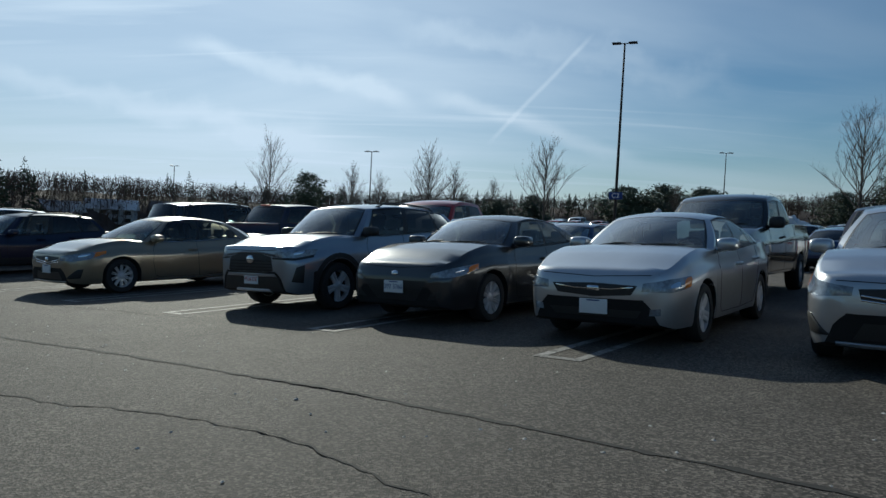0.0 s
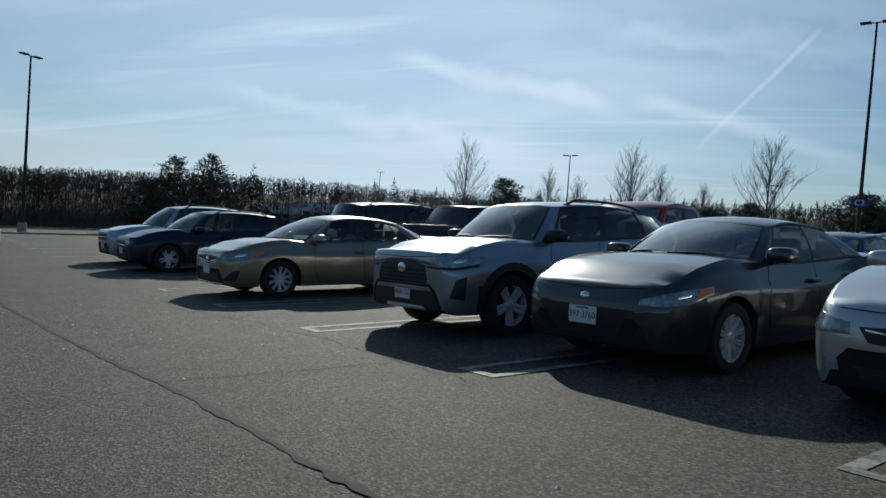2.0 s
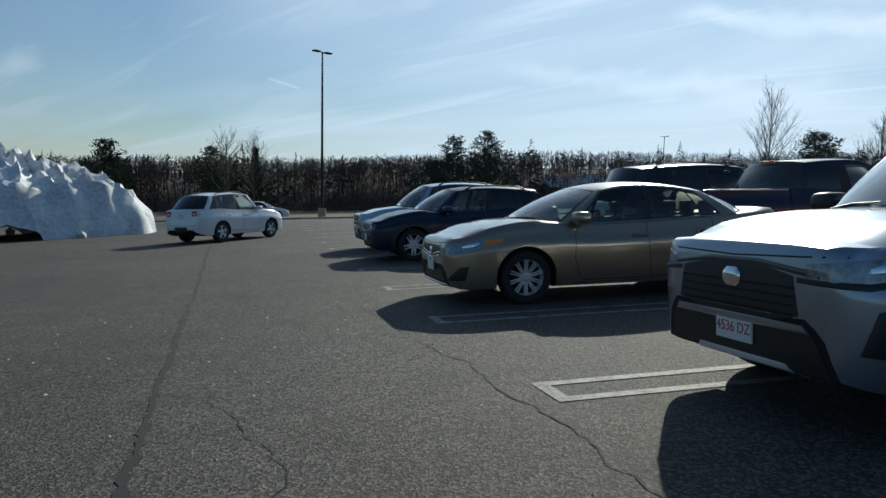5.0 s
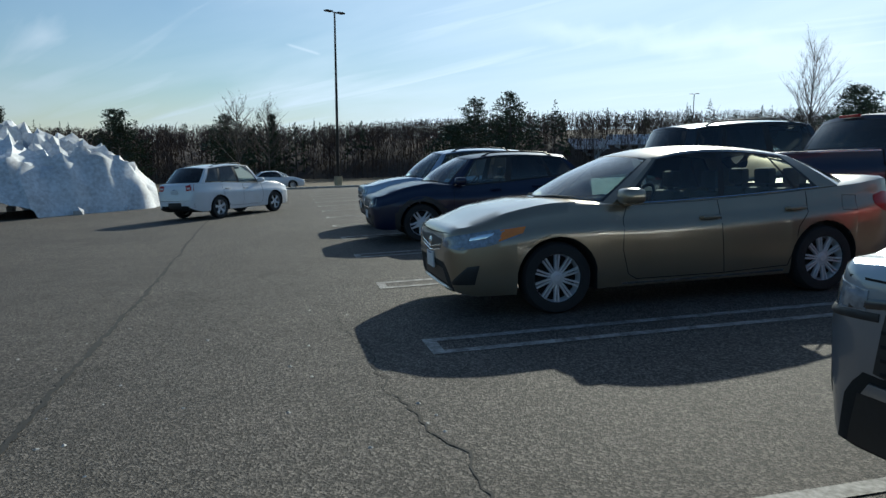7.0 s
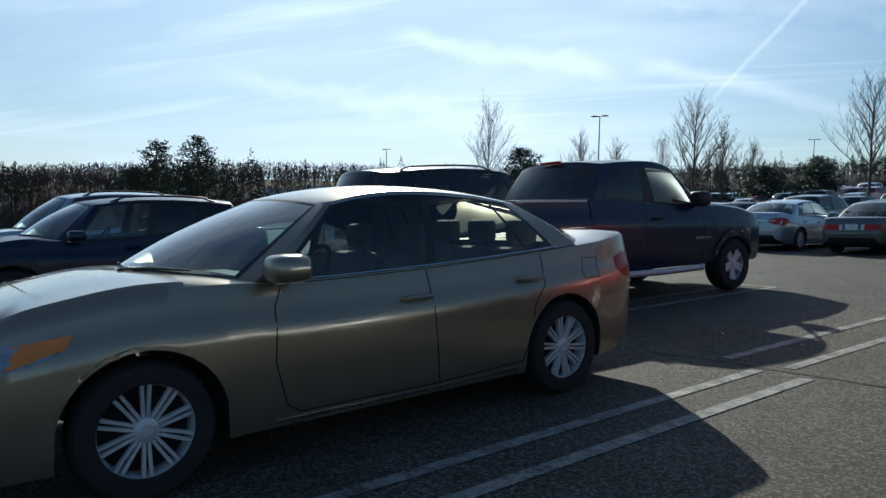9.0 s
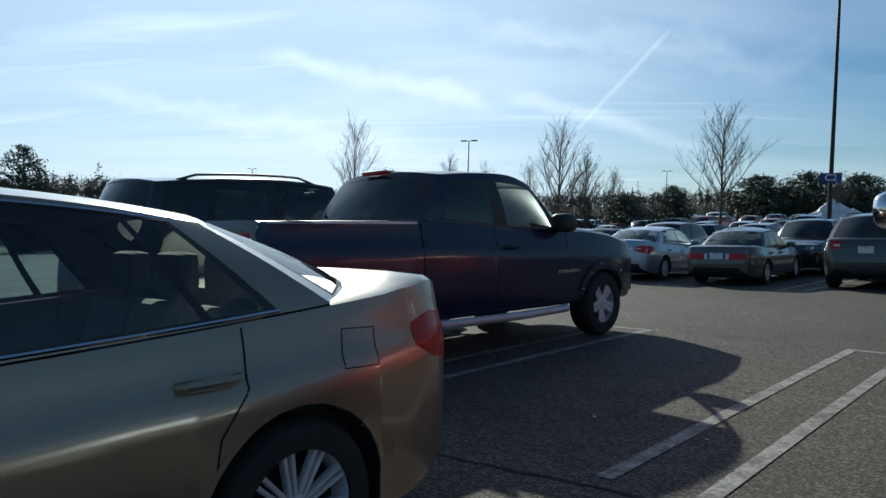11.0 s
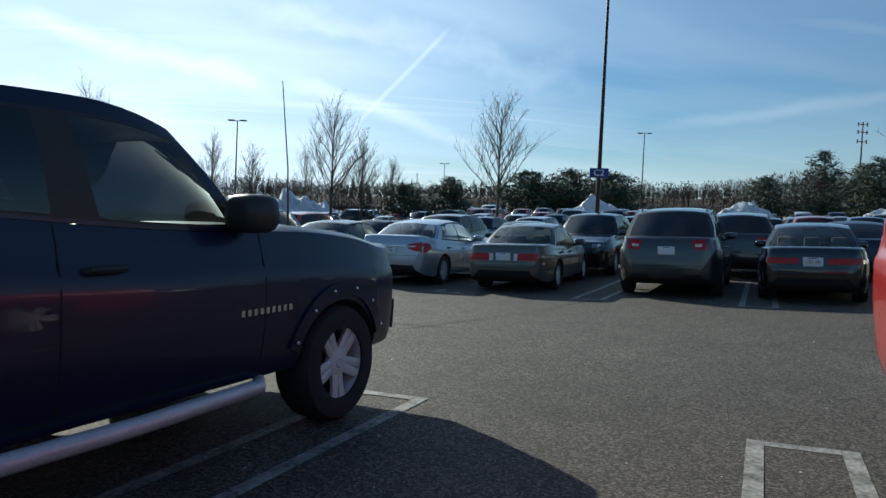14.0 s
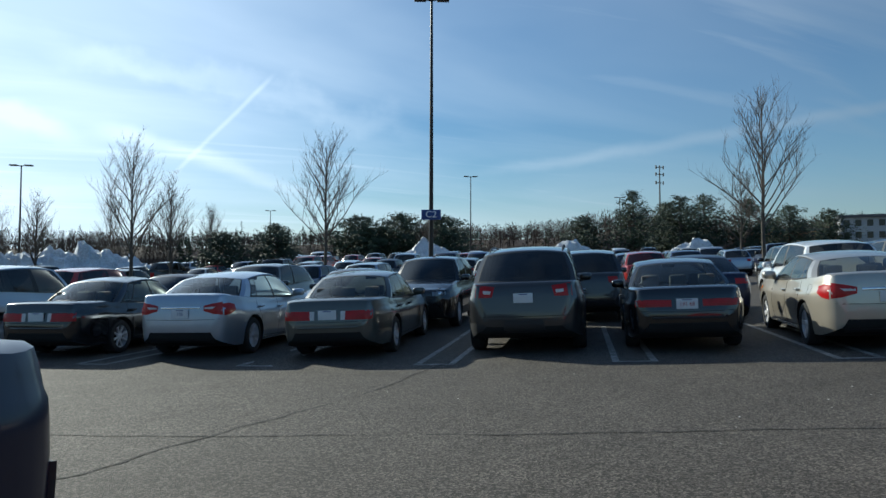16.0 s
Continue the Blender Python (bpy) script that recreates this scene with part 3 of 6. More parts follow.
def breaks(*stops, step=0.08):
    out = [stops[0]]
    for a, b in zip(stops, stops[1:]):
        k = max(1, math.ceil((b - a) / step))
        out += [a + (b - a) * (i + 1) / k for i in range(k)]
    return out


DEF = dict(L=4.8, W=1.82, H=1.47, wb=2.775, fo=0.96, rr=0.325, clear=0.19, hood0=0.74, cowl=0.97, belt0=0.93, belt1=1.0, deck=1.05, a0=1.15, a1=2.0, r1=3.35, r0=4.05,
           da=0.42, dr=0.30, roofw=0.70, kind="sedan", style="multi", rim=None, front_drop=0.06, rear_drop=0.07, blunt=0.0, side_glass=((0.05, 0.445), (0.475, 0.80), (0.82, 0.94)),
           clad=False, privacy=False, rails=False, bed=None, detail=2, plate_f="", plate_r="", ink=None, top=0.94, crease=0.012, front="plain", tail="corner", handles=((0.5, 0.0),))


def make_car(name, label, m, paint_mat, group="", **over):
    """A parked car. Local x points ahead, the origin is on the ground midway between the axles."""
    s = dict(DEF); s.update(over)
    L, H, wb, fo, rr, clear = s["L"], s["H"], s["wb"], s["fo"], s["rr"], s["clear"]
    hw = s["W"] / 2
    root = thing(name, label, "pickup truck" if s["kind"] == "pickup" else "car", m, group)
    X = lambda f: wb / 2 + fo - f
    hood0, cowl, belt0, belt1, deck, a0, a1, r1, r0 = (s[k] for k in ("hood0", "cowl", "belt0", "belt1", "deck", "a0", "a1", "r1", "r0"))
    bl = s["blunt"]
    mid = (hood0 + clear) / 2
    top_pts = [(0, mid + 0.10 + bl * 0.7), (0.012, hood0 - 0.17 + bl), (0.04, hood0 - 0.085 + bl * 0.8), (0.09, hood0 - 0.035 + bl * 0.4), (0.2, hood0), (a0 * 0.55, hood0 + (cowl - hood0) * 0.66), (a0, cowl), (a0 + s["da"] + 0.25, belt0 + 0.015)]
    if s["kind"] == "sedan":
        top_pts += [(r0 - 0.15, belt1 + 0.03), (r0, deck - 0.015), (r0 + 0.12, deck), (L - 0.22, deck), (L - 0.09, deck - 0.03), (L - 0.045, deck - 0.16), (L - 0.02, deck - 0.3), (L, 0.62)]
    elif s["kind"] == "suv":
        top_pts += [(r0 - 0.4, belt1 + 0.015), (L - 0.16, belt1), (L - 0.08, belt1 - 0.06), (L - 0.05, belt1 - 0.2), (L - 0.02, belt1 - 0.4), (L, 0.60)]
    else:
        top_pts += [(s["bed"], belt1 + 0.015), (L - 0.14, belt1), (L - 0.11, belt1 - 0.01), (L - 0.09, belt1 - 0.1), (L - 0.075, 0.68), (L, 0.62)]
    zt = curve(*top_pts)
    drop = curve((0, 0.03), (0.25, 0.05), (a0, 0.06), (a0 + 0.5, 0.02), (r0 - 0.1, 0.025), (L - 0.3, 0.045 if s["kind"] == "sedan" else 0.02), (L, 0.02))
    zs = lambda f: zt(f) - drop(f)
    zb0 = curve((0, mid - 0.02), (0.02, mid - 0.10), (0.06, clear + 0.05), (0.3, clear), (L - 0.45, clear), (L - 0.14, clear + 0.07), (L - 0.03, clear + 0.14), (L, 0.46))
    wf = curve((0, 0.62), (0.025, 0.74), (0.08, 0.835), (0.2, 0.92), (0.5, 0.98), (1.1, 1.0), (L * 0.7, 1.0), (L - 0.7, 0.98), (L - 0.35, 0.935), (L - 0.14, 0.86), (L - 0.05, 0.78), (L, 0.64)) if s["kind"] != "pickup" else \
        curve((0, 0.66), (0.025, 0.78), (0.08, 0.87), (0.2, 0.94), (0.45, 0.985), (1.1, 1.0), (L - 0.5, 0.995), (L - 0.1, 0.985), (L - 0.07, 0.95), (L, 0.9))
    ra = rr + 0.055
    axles = (fo, fo + wb)

    def zb(f):
        z = zb0(f)
        for a in axles:
            d = abs(f - a)
            if d < ra:
                z = max(z, rr + math.sqrt(ra * ra - d * d) * (0.98 if s["kind"] != "pickup" else 0.95))
        return z

    flank = curve((0, 0.935), (0.05, 0.962), (0.16, 0.975), (0.34, 0.990), (0.50, 1.0), (0.66, 1.0), (0.74, 0.996), (0.785, 0.982), (0.90, 0.962), (1.0, 0.935))
    LEVELS = (0.02, 0.10, 0.26, 0.46, 0.64, 0.735, 0.785, 0.90, 1.0)

    def section(f):
        """Half a cross-section from the floor's middle, up the flank, to the top's middle; arches cut into the flank."""
        w, b, b0, sh, t = hw * wf(f), zb(f), zb0(f), zs(f), zt(f)
        near = min(abs(f - a) for a in axles)
        fl = 0.016 * clip((ra + 0.09 - near) / 0.09, 0, 1) ** 2
        c = s["crease"]
        pts = [(0, b), (0.5 * w, b), (0.84 * w, b)]
        for i, h in enumerate(LEVELS):
            z = b0 + h * (sh - b0)
            if z < b + 0.004 * (i + 1):
                z = b + 0.004 * (i + 1)
            hh = clip((z - b0) / max(0.05, sh - b0), 0, 1)
            pts.append((w * flank(hh) + fl * clip(1.15 - hh * 1.3, 0, 1) - c * clip((hh - 0.735) / 0.05, 0, 1), z))
        return pts + [(0.88 * w, sh + 0.55 * (t - sh)), (0.62 * w, t - 0.10 * (t - sh)), (0.3 * w, t - 0.02 * (t - sh)), (0, t)]

    fs = sorted({round(v, 4) for v in [0, 0.006, 0.012, 0.025, 0.04, 0.06, 0.09, 0.13, 0.18, 0.25] + list(np.linspace(0.33, L - 0.3, 44)) + [L - 0.22, L - 0.16, L - 0.12, L - 0.09, L - 0.07, L - 0.045, L - 0.03, L - 0.015, L]
                 + [a + ra * math.sin(k * math.pi / 16) * sg for a in axles for k in range(9) for sg in (-1, 1)] + [a + sg * (ra + 0.004) for a in axles for sg in (-1, 1)]})
    bm = bmesh.new()
    rows = []
    cab_end = s["bed"] if s["bed"] else r0 - s["dr"] - 0.02
    for f in fs:
        sec = section(f)
        if s["bed"] and s["bed"] + 0.06 < f < L - 0.12:
            w = hw * wf(f)
            sec = sec[:11] + [(0.955 * w, sec[11][1]), (0.90 * w, sec[11][1] + 0.004), (0.895 * w, sec[11][1] - 0.48), (0.45 * w, sec[11][1] - 0.48), (0, sec[11][1] - 0.48)]
        row = [bm.verts.new((X(f), -y, z)) for y, z in sec[:0:-1]] + [bm.verts.new((X(f), 0, sec[0][1]))] + [bm.verts.new((X(f), y, z)) for y, z in sec[1:]]
        rows.append(row)
    n = len(rows[0])
    clad = 1 if s["clad"] else 0
    for (f0, r_0), (f1, r_1) in zip(zip(fs, rows), zip(fs[1:], rows[1:])):
        f = (f0 + f1) / 2
        near = min(abs(f - a) for a in axles)
        for j in range(n - 1):
            k = min(j, n - 2 - j)       # 0 at the top middle ... middle of the row under the floor
            if k <= 3 and a0 + s["da"] + 0.02 < f < cab_end:
                continue
            mi = 0
            if k >= 12:
                mi = 2                   # underside and wheel housings
            elif clad and f > 0.42 and (k >= 10 or (near < ra + 0.06 and k >= 9)):
                mi = 1
            if s["bed"] and s["bed"] + 0.06 < f < L - 0.12 and k <= 2:
                mi = 1
            bm.faces.new((r_0[j], r_0[j + 1], r_1[j + 1], r_1[j])).material_index = mi
        # close the car's top middle seam: first and last vertices are the same line
    bm.faces.new(rows[0]).material_index = 0
    bm.faces.new(rows[-1][::-1]).material_index = 0
    # greenhouse
    roofw, da, dr = s["roofw"], s["da"], s["dr"]
    zr = lambda q, t: H - (s["front_drop"] * clip((0.35 - q) / 0.35, 0, 1) ** 2 + s["rear_drop"] * clip((q - 0.35) / 0.65, 0, 1) ** 2) - 0.055 * abs(t) ** 2.4
    rail = lambda q, t: Vector((X(a1 + 0.10 * t * t + (r1 - 0.12 * t * t - a1 - 0.10 * t * t) * q), t * roofw * hw * (1 - 0.05 * abs(q - 0.4)), zr(q, t)))
    by = lambda f: (0.90 * wf(f)) * hw

    def side(q, h, sg):
        f = a0 + da + (r0 - dr - a0 - da) * q
        p0, p1 = Vector((X(f), sg * by(f), zs(f) + 0.004)), rail(q, sg)
        p = p0.lerp(p1, h)
        p.y += sg * 0.028 * math.sin(math.pi * h)
        return p

    def shield(t, h):
        f = a0 + da * abs(t) ** 2.2
        fe = a0 + da
        p0 = Vector((X(f), t * by(fe), zt(a0) * (1 - t * t) + (zs(fe) + 0.004) * t * t - 0.008 * (1 - abs(t))))
        p = p0.lerp(rail(0, t), h)
        p.x += 0.04 * math.sin(math.pi * h) * (1 - t * t)
        p.z += 0.02 * math.sin(math.pi * h) * (1 - t * t)
        p.y += 0.028 * math.sin(math.pi * h) * t ** 5
        return p

    def back(t, h):
        f = r0 - dr * abs(t) ** 2.2
        fe = r0 - dr
        p0 = Vector((X(f), t * by(fe), (zt(r0) - 0.004) * (1 - t * t) + (zs(fe) + 0.004) * t * t))
        p = p0.lerp(rail(1, t), h)
        p.x -= 0.035 * math.sin(math.pi * h) * (1 - t * t)
        p.z += (0.012 if s["kind"] == "sedan" else 0.0) * math.sin(math.pi * h) * (1 - t * t)
        p.y += 0.028 * math.sin(math.pi * h) * t ** 5
        return p

    top = s["top"]
    tb = breaks(-1, -0.925, -0.90, 0.90, 0.925, 1, step=0.15)
    hb = breaks(0, 0.03, 0.05, top, top + 0.03, 1, step=0.15)
    inside = lambda t, h: abs(t) < 0.90 and 0.05 < h < top
    edge = lambda t, h: abs(t) < 0.925 and 0.03 < h < top + 0.03
    grid_faces(bm, shield, tb, hb, lambda t, h: None if inside(t, h) else (1 if edge(t, h) else 0), flip=True)
    grid_faces(bm, back, tb, hb, lambda t, h: None if inside(t, h) else (1 if edge(t, h) else 0))
    grid_faces(bm, lambda q, t: rail(q, t), breaks(0, 1, step=0.07), tb, 0)
    sg_list = s["side_glass"]
    sb = sorted({0, 1, *[v for a, b in sg_list for v in (a, b, max(0, a - 0.018), min(1, b + 0.018))]})
    sb = breaks(*sb, step=0.09)
    hb2 = breaks(0, 0.035, 0.06, top - 0.02, top + 0.01, 1, step=0.2)

    def side_mi(q, h):
        for a, b in sg_list:
            if a < q < b and 0.06 < h < top - 0.02:
                return None
        if sg_list[0][0] - 0.018 < q < sg_list[-1][1] + 0.018 and 0.035 < h < top + 0.01:
            return 1
        return 0
    for sg in (1, -1):
        grid_faces(bm, lambda q, h, sg=sg: side(q, h, sg), sb, hb2, side_mi, flip=(sg > 0))
    bmesh.ops.remove_doubles(bm, verts=bm.verts, dist=0.0006)
    bmesh.ops.recalc_face_normals(bm, faces=bm.faces)
    tree = BVHTree.FromBMesh(bm)
    part("body", bm, [paint_mat, TRIM, WELL], root, sharp=32)
    # far cars have no cabin: near-black panes stand in for the dark inside
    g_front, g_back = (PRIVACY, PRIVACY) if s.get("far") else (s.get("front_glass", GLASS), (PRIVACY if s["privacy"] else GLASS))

    def pane(nm, fn, us, vs, mat, flip=False):
        b = bmesh.new()
        grid_faces(b, fn, us, vs, 0, flip=flip)
        b.normal_update()
        if sum(f.normal.dot(f.calc_center_median() - Vector((X(L * 0.55), 0, belt0))) for f in b.faces) < 0:
            bmesh.ops.reverse_faces(b, faces=b.faces)
        ob = part(nm, b, mat, root, sharp=0)
        ob.visible_shadow = False
        return ob
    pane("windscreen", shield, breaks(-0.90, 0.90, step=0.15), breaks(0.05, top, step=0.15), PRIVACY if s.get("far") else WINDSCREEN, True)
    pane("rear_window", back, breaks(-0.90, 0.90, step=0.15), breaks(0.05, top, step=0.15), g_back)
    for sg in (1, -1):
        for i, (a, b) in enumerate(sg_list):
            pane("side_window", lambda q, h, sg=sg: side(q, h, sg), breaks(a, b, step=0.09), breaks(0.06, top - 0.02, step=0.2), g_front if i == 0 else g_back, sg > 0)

    # surface patches laid on the body
    def hit(o, d):
        r = tree.ray_cast(Vector(o), Vector(d))
        return (r[0], r[1] if r[1].dot(Vector(d)) < 0 else -r[1]) if r[0] else (None, None)

    def project(p, view, sg):
        """A point of the front or rear (y, z) or of one side (f, z), laid on the body."""
        if view == "front":
            o, d = (X(0) + 1, sg * p[0], p[1]), (-1, 0, 0)
        elif view == "rear":
            o, d = (X(L) - 1, sg * p[0], p[1]), (1, 0, 0)
        elif view == "corner":      # towards the front corner
            o, d = (X(0) + 1, sg * (p[0] + 0.7), p[1]), (-1, -0.7 * sg, 0)
        elif view == "wrap":        # an angle round the nose: 0 ahead, 90 to the side
            c0, s0 = math.cos(radians(p[0])), math.sin(radians(p[0]))
            o, d = (X(0.75) + 2 * c0, sg * 2 * s0, p[1]), (-c0, -sg * s0, 0)
        elif view == "rcorner":
            o, d = (X(L) - 1, sg * (p[0] + 0.7), p[1]), (1, -0.7 * sg, 0)
        else:
            o, d = (X(p[0]), sg * 2.0, p[1]), (0, -sg, 0)
        q, nn = hit(o, Vector(d).normalized())
        if q is None:
            q, nn, _, _ = tree.find_nearest(Vector(o) + Vector(d) * (2.0 - hw if view == "side" else 1.0))
            nn = nn if nn.dot(Vector(d)) < 0 else -nn
        return q, nn

    def patch(nm, lower, upper, view, sg, mat, off=0.006, nv=4, nu=None, parent=None, lab="", deep=0.02):
        nu = nu or 3 * (len(lower) - 1)
        at = lambda line, t: Vector(line[min(int(t * (len(line) - 1)), len(line) - 2)]).lerp(Vector(line[min(int(t * (len(line) - 1)), len(line) - 2) + 1]), t * (len(line) - 1) - min(int(t * (len(line) - 1)), len(line) - 2))
        b = bmesh.new()
        outer, inner = {}, {}
        for i in range(nu + 1):
            lo, up = at([(*p, 0) for p in lower], i / nu), at([(*p, 0) for p in upper], i / nu)
            for j in range(nv + 1):
                q, nn = project(lo.lerp(up, j / nv), view, sg)
                rim = i in (0, nu) or j in (0, nv)
                outer[i, j] = b.verts.new(q + nn * (off * (0.5 if rim else 1)))
                if rim:
                    inner[i, j] = b.verts.new(q - nn * deep)
        for i in range(nu):
            for j in range(nv):
                b.faces.new((outer[i, j], outer[i + 1, j], outer[i + 1, j + 1], outer[i, j + 1]))
        ring = [(i, 0) for i in range(nu)] + [(nu, j) for j in range(nv)] + [(i, nv) for i in range(nu, 0, -1)] + [(0, j) for j in range(nv, 0, -1)]
        for a, c in zip(ring, ring[1:] + ring[:1]):
            b.faces.new((outer[a], inner[a], inner[c], outer[c]))
        bmesh.ops.recalc_face_normals(b, faces=b.faces)
        return part(nm, b, mat, parent or root, lab, sharp=35)

    def seam(pts, sg, width=0.007, view="side", mat=SEAM, nm="panel_gap", off=0.0035):
        for_lo, for_up = [], []
        for i, p in enumerate(pts):
            a, c = Vector(pts[max(i - 1, 0)]), Vector(pts[min(i + 1, len(pts) - 1)])
            d = (c - a).normalized()
            nrm = Vector((-d.y, d.x)) * width / 2
            for_lo.append(tuple(Vector(p) - nrm)); for_up.append(tuple(Vector(p) + nrm))
        patch(nm, for_lo, for_up, view, sg, mat, off, 1, 8 * (len(pts) - 1), deep=0.004)

    def plate(view, z, words, ink, y=0.0):
        q, nn = project((y, z), view, 1)
        sgx = 1 if view == "front" else -1
        b = bmesh.new()
        box(b, -0.152, 0.152, -0.076, 0.076, -0.012, 0.002, 0.004)
        tilt = pose(0, 0, 0, 90, 0, 90 * sgx)
        ob = part("licence_plate", b, PLATE, root, "pale licence plate")
        ob.matrix_local = Matrix.Translation((q.x + sgx * 0.02, y, z)) @ tilt
        if words:
            text_mesh(words, 0.085, ink or PLATE_INK, ob, Matrix.Translation((0, -0.004, 0.003)), "plate_number", 0.001, 0.92)
        b = bmesh.new()
        box(b, -0.07, 0.07, 0.052, 0.066, 0.002, 0.0035)
        part("plate_band", b, PLATE_INK, ob)

    s["f"] = dict(patch=patch, seam=seam, plate=plate, project=project, X=X, zs=zs, zt=zt, hw=hw, root=root, side=side, L=L)
    # wheels
    meshes = wheel_meshes(rr, s["style"], s["rim"] or ALLOY)
    if s.get("far"):
        key = ("far", round(rr, 3), s["style"])
        if key not in WHEELS:
            b = bmesh.new()
            for i, me in enumerate(meshes[1:]):
                k = len(b.faces)
                b.from_mesh(me)
                b.faces.ensure_lookup_table()
                for f in b.faces[k:]:
                    f.material_index = i
            o = part("wheel", b, [RUBBER, ALLOY])
            WHEELS[key] = o.data
            bpy.data.objects.remove(o)
    for ax in axles if s.get("far") else ():
        for sg in (1, -1):
            o = new("wheel", WHEELS[key]); o.parent = root
            o.matrix_local = Matrix.Translation((X(ax), sg * (hw - 0.125), rr)) @ pose(0, 0, 0, 0, 0, 0 if sg > 0 else 180)
    for ax in () if s.get("far") else axles:
        for sg in (1, -1):
            hub = new("wheel", meshes[0]); hub.parent = root
            hub.matrix_local = Matrix.Translation((X(ax), sg * (hw - 0.125), rr)) @ pose(0, 0, 0, 0, 17 * ax, 0 if sg > 0 else 180)
            for nm, me in (("tyre", meshes[1]), ("rim", meshes[2])):
                o = new(nm, me); o.parent = hub
    if not s.get("far"):
        for sg in (1, -1):
            for ax in axles:
                wide = 0.075 if s["clad"] else 0.022
                r = ra + wide / 2 + (0.022 if s["clad"] else 0.004)
                pts = [(ax + r * math.sin(a), rr + r * math.cos(a) * 0.98) for a in np.linspace(-1.35, 1.35, 15)]
                seam(pts, sg, wide, mat=TRIM if s["clad"] else paint_mat, nm="wheel_arch_lip", off=0.010 if s["clad"] else 0.006)
            if s["kind"] != "pickup":
                q0, q1 = sg_list[0][0] - 0.018, sg_list[-1][1] + 0.018
                b = bmesh.new()
                low, high = ([side(q0 + (q1 - q0) * k / 16, h, sg) + Vector((0, sg * 0.004, 0)) for k in range(17)] for h in (0.03, top + 0.015))
                tube(b, low, [0.007] * 17, 6)
                tube(b, high, [0.006] * 17, 6)
                part("window_strip", b, s.get("strip", TRIM), root, "bright window strip" if "strip" in s else "")
    # mirrors
    for sg in (1, -1):
        fm = a0 + da + 0.12
        yb = hw * 0.93
        b = bmesh.new()
        k = 1.15 if s["kind"] == "pickup" else 1.0
        zz = zs(fm) + 0.085 * k
        bmesh.ops.create_uvsphere(b, u_segments=14, v_segments=8, radius=1)
        for v in b.verts:
            c = v.co.copy()
            c.x, c.y, c.z = (math.copysign(abs(a) ** 0.6, a) for a in c)
            v.co = Vector((X(fm) + 0.085 * k * c.x - (0.03 if c.x < 0 else -0.02), sg * (yb + 0.10 * k + 0.115 * k * c.y), zz + (0.075 if k == 1 else 0.11) * c.z))
        tube(b, [(X(fm), sg * (yb - 0.05), zs(fm) + 0.01), (X(fm) - 0.01, sg * (yb + 0.06), zz - 0.05)], [0.035, 0.028], 8)
        part("side_mirror", b, s.get("mirror", paint_mat), root)
    for sg in (1, -1):
        for f, z in s.get("handle_at", ()):
            q, nn = project((f, z), "side", sg)
            b = bmesh.new()
            tube(b, [(q.x + 0.10, q.y - sg * 0.004, z), (q.x + 0.085, q.y + sg * 0.035, z + 0.003), (q.x, q.y + sg * 0.042, z + 0.004), (q.x - 0.085, q.y + sg * 0.035, z + 0.003), (q.x - 0.10, q.y - sg * 0.004, z)], [0.014, 0.019, 0.020, 0.019, 0.014], 8)
            part("door_handle", b, s.get("handle_mat", paint_mat), root)
    if s["rails"]:
        for sg in (1, -1):
            b = bmesh.new()
            pts = [rail(0.12 + 0.76 * i / 8, sg * 0.90) + Vector((0, 0, 0.045 if 0 < i < 8 else -0.01)) for i in range(9)]
            tube(b, pts, [0.016] * 9, 8)
            part("roof_rail", b, s.get("rail_mat", TRIM), root)
    if s["detail"] >= 1:
        b = bmesh.new()
        f0, f1 = a0 + da * 0.6, (s["bed"] - 0.08 if s["bed"] else r0 - 0.14)
        yi, zf, zi = hw * 0.83, clear + 0.12, belt0 - 0.05
        nodes = [b.verts.new((X(f), y, z)) for f in (f0, f1) for y in (-yi, yi) for z in (zf, zi)]
        for q in ((0, 2, 6, 4), (0, 4, 5, 1), (2, 3, 7, 6), (0, 1, 3, 2), (4, 6, 7, 5)):
            b.faces.new([nodes[i] for i in q])
        part("cabin_lining", b, CABIN, root, smooth=False)
        b = bmesh.new()
        box(b, X(a0 + da + 0.42), X(a0 + 0.16), -yi, yi, belt0 - 0.35, min(belt0, cowl) - 0.02, 0.05)
        part("dashboard", b, CABIN, root)
        rows_f = [a0 + da + 1.10] + ([] if s.get("one_row") else [min(a0 + da + 2.0, r0 - 0.55)])
        for ri, fr in enumerate(rows_f):
            for sg in ((1, -1) if ri == 0 else (1, 0, -1)):
                b = bmesh.new()
                y0 = sg * hw * (0.42 if ri == 0 else 0.5)
                hwid = 0.25 if ri == 0 else 0.22
                zt_ = belt0 + 0.06 + (H - 1.47) * 0.3
                v = box(b, X(fr) - 0.06, X(fr) + 0.07, y0 - hwid, y0 + hwid, clear + 0.2, zt_, 0.045)
                for vv in b.verts:
                    vv.co.x -= (vv.co.z - clear - 0.2) * 0.28
                xh = X(fr) - (zt_ - clear - 0.2) * 0.28
                box(b, xh - 0.09, xh + 0.02, y0 - 0.13, y0 + 0.13, zt_ + 0.03, zt_ + 0.21, 0.045)
                box(b, xh - 0.04, xh - 0.02, y0 - 0.05, y0 + 0.05, zt_ - 0.03, zt_ + 0.05)
                part("car_seat", b, SEAT, root)
        b = bmesh.new()
        cx, cy, cz = X(a0 + da + 0.52), hw * 0.42, belt0 + 0.0
        pts = [(cx - 0.10 * math.sin(a), cy + 0.18 * math.cos(a), cz + 0.16 * math.sin(a)) for a in np.linspace(0, 6.2832, 21)]
        tube(b, pts, [0.015] * 21, 6, False)
        part("steering_wheel", b, CABIN, root)
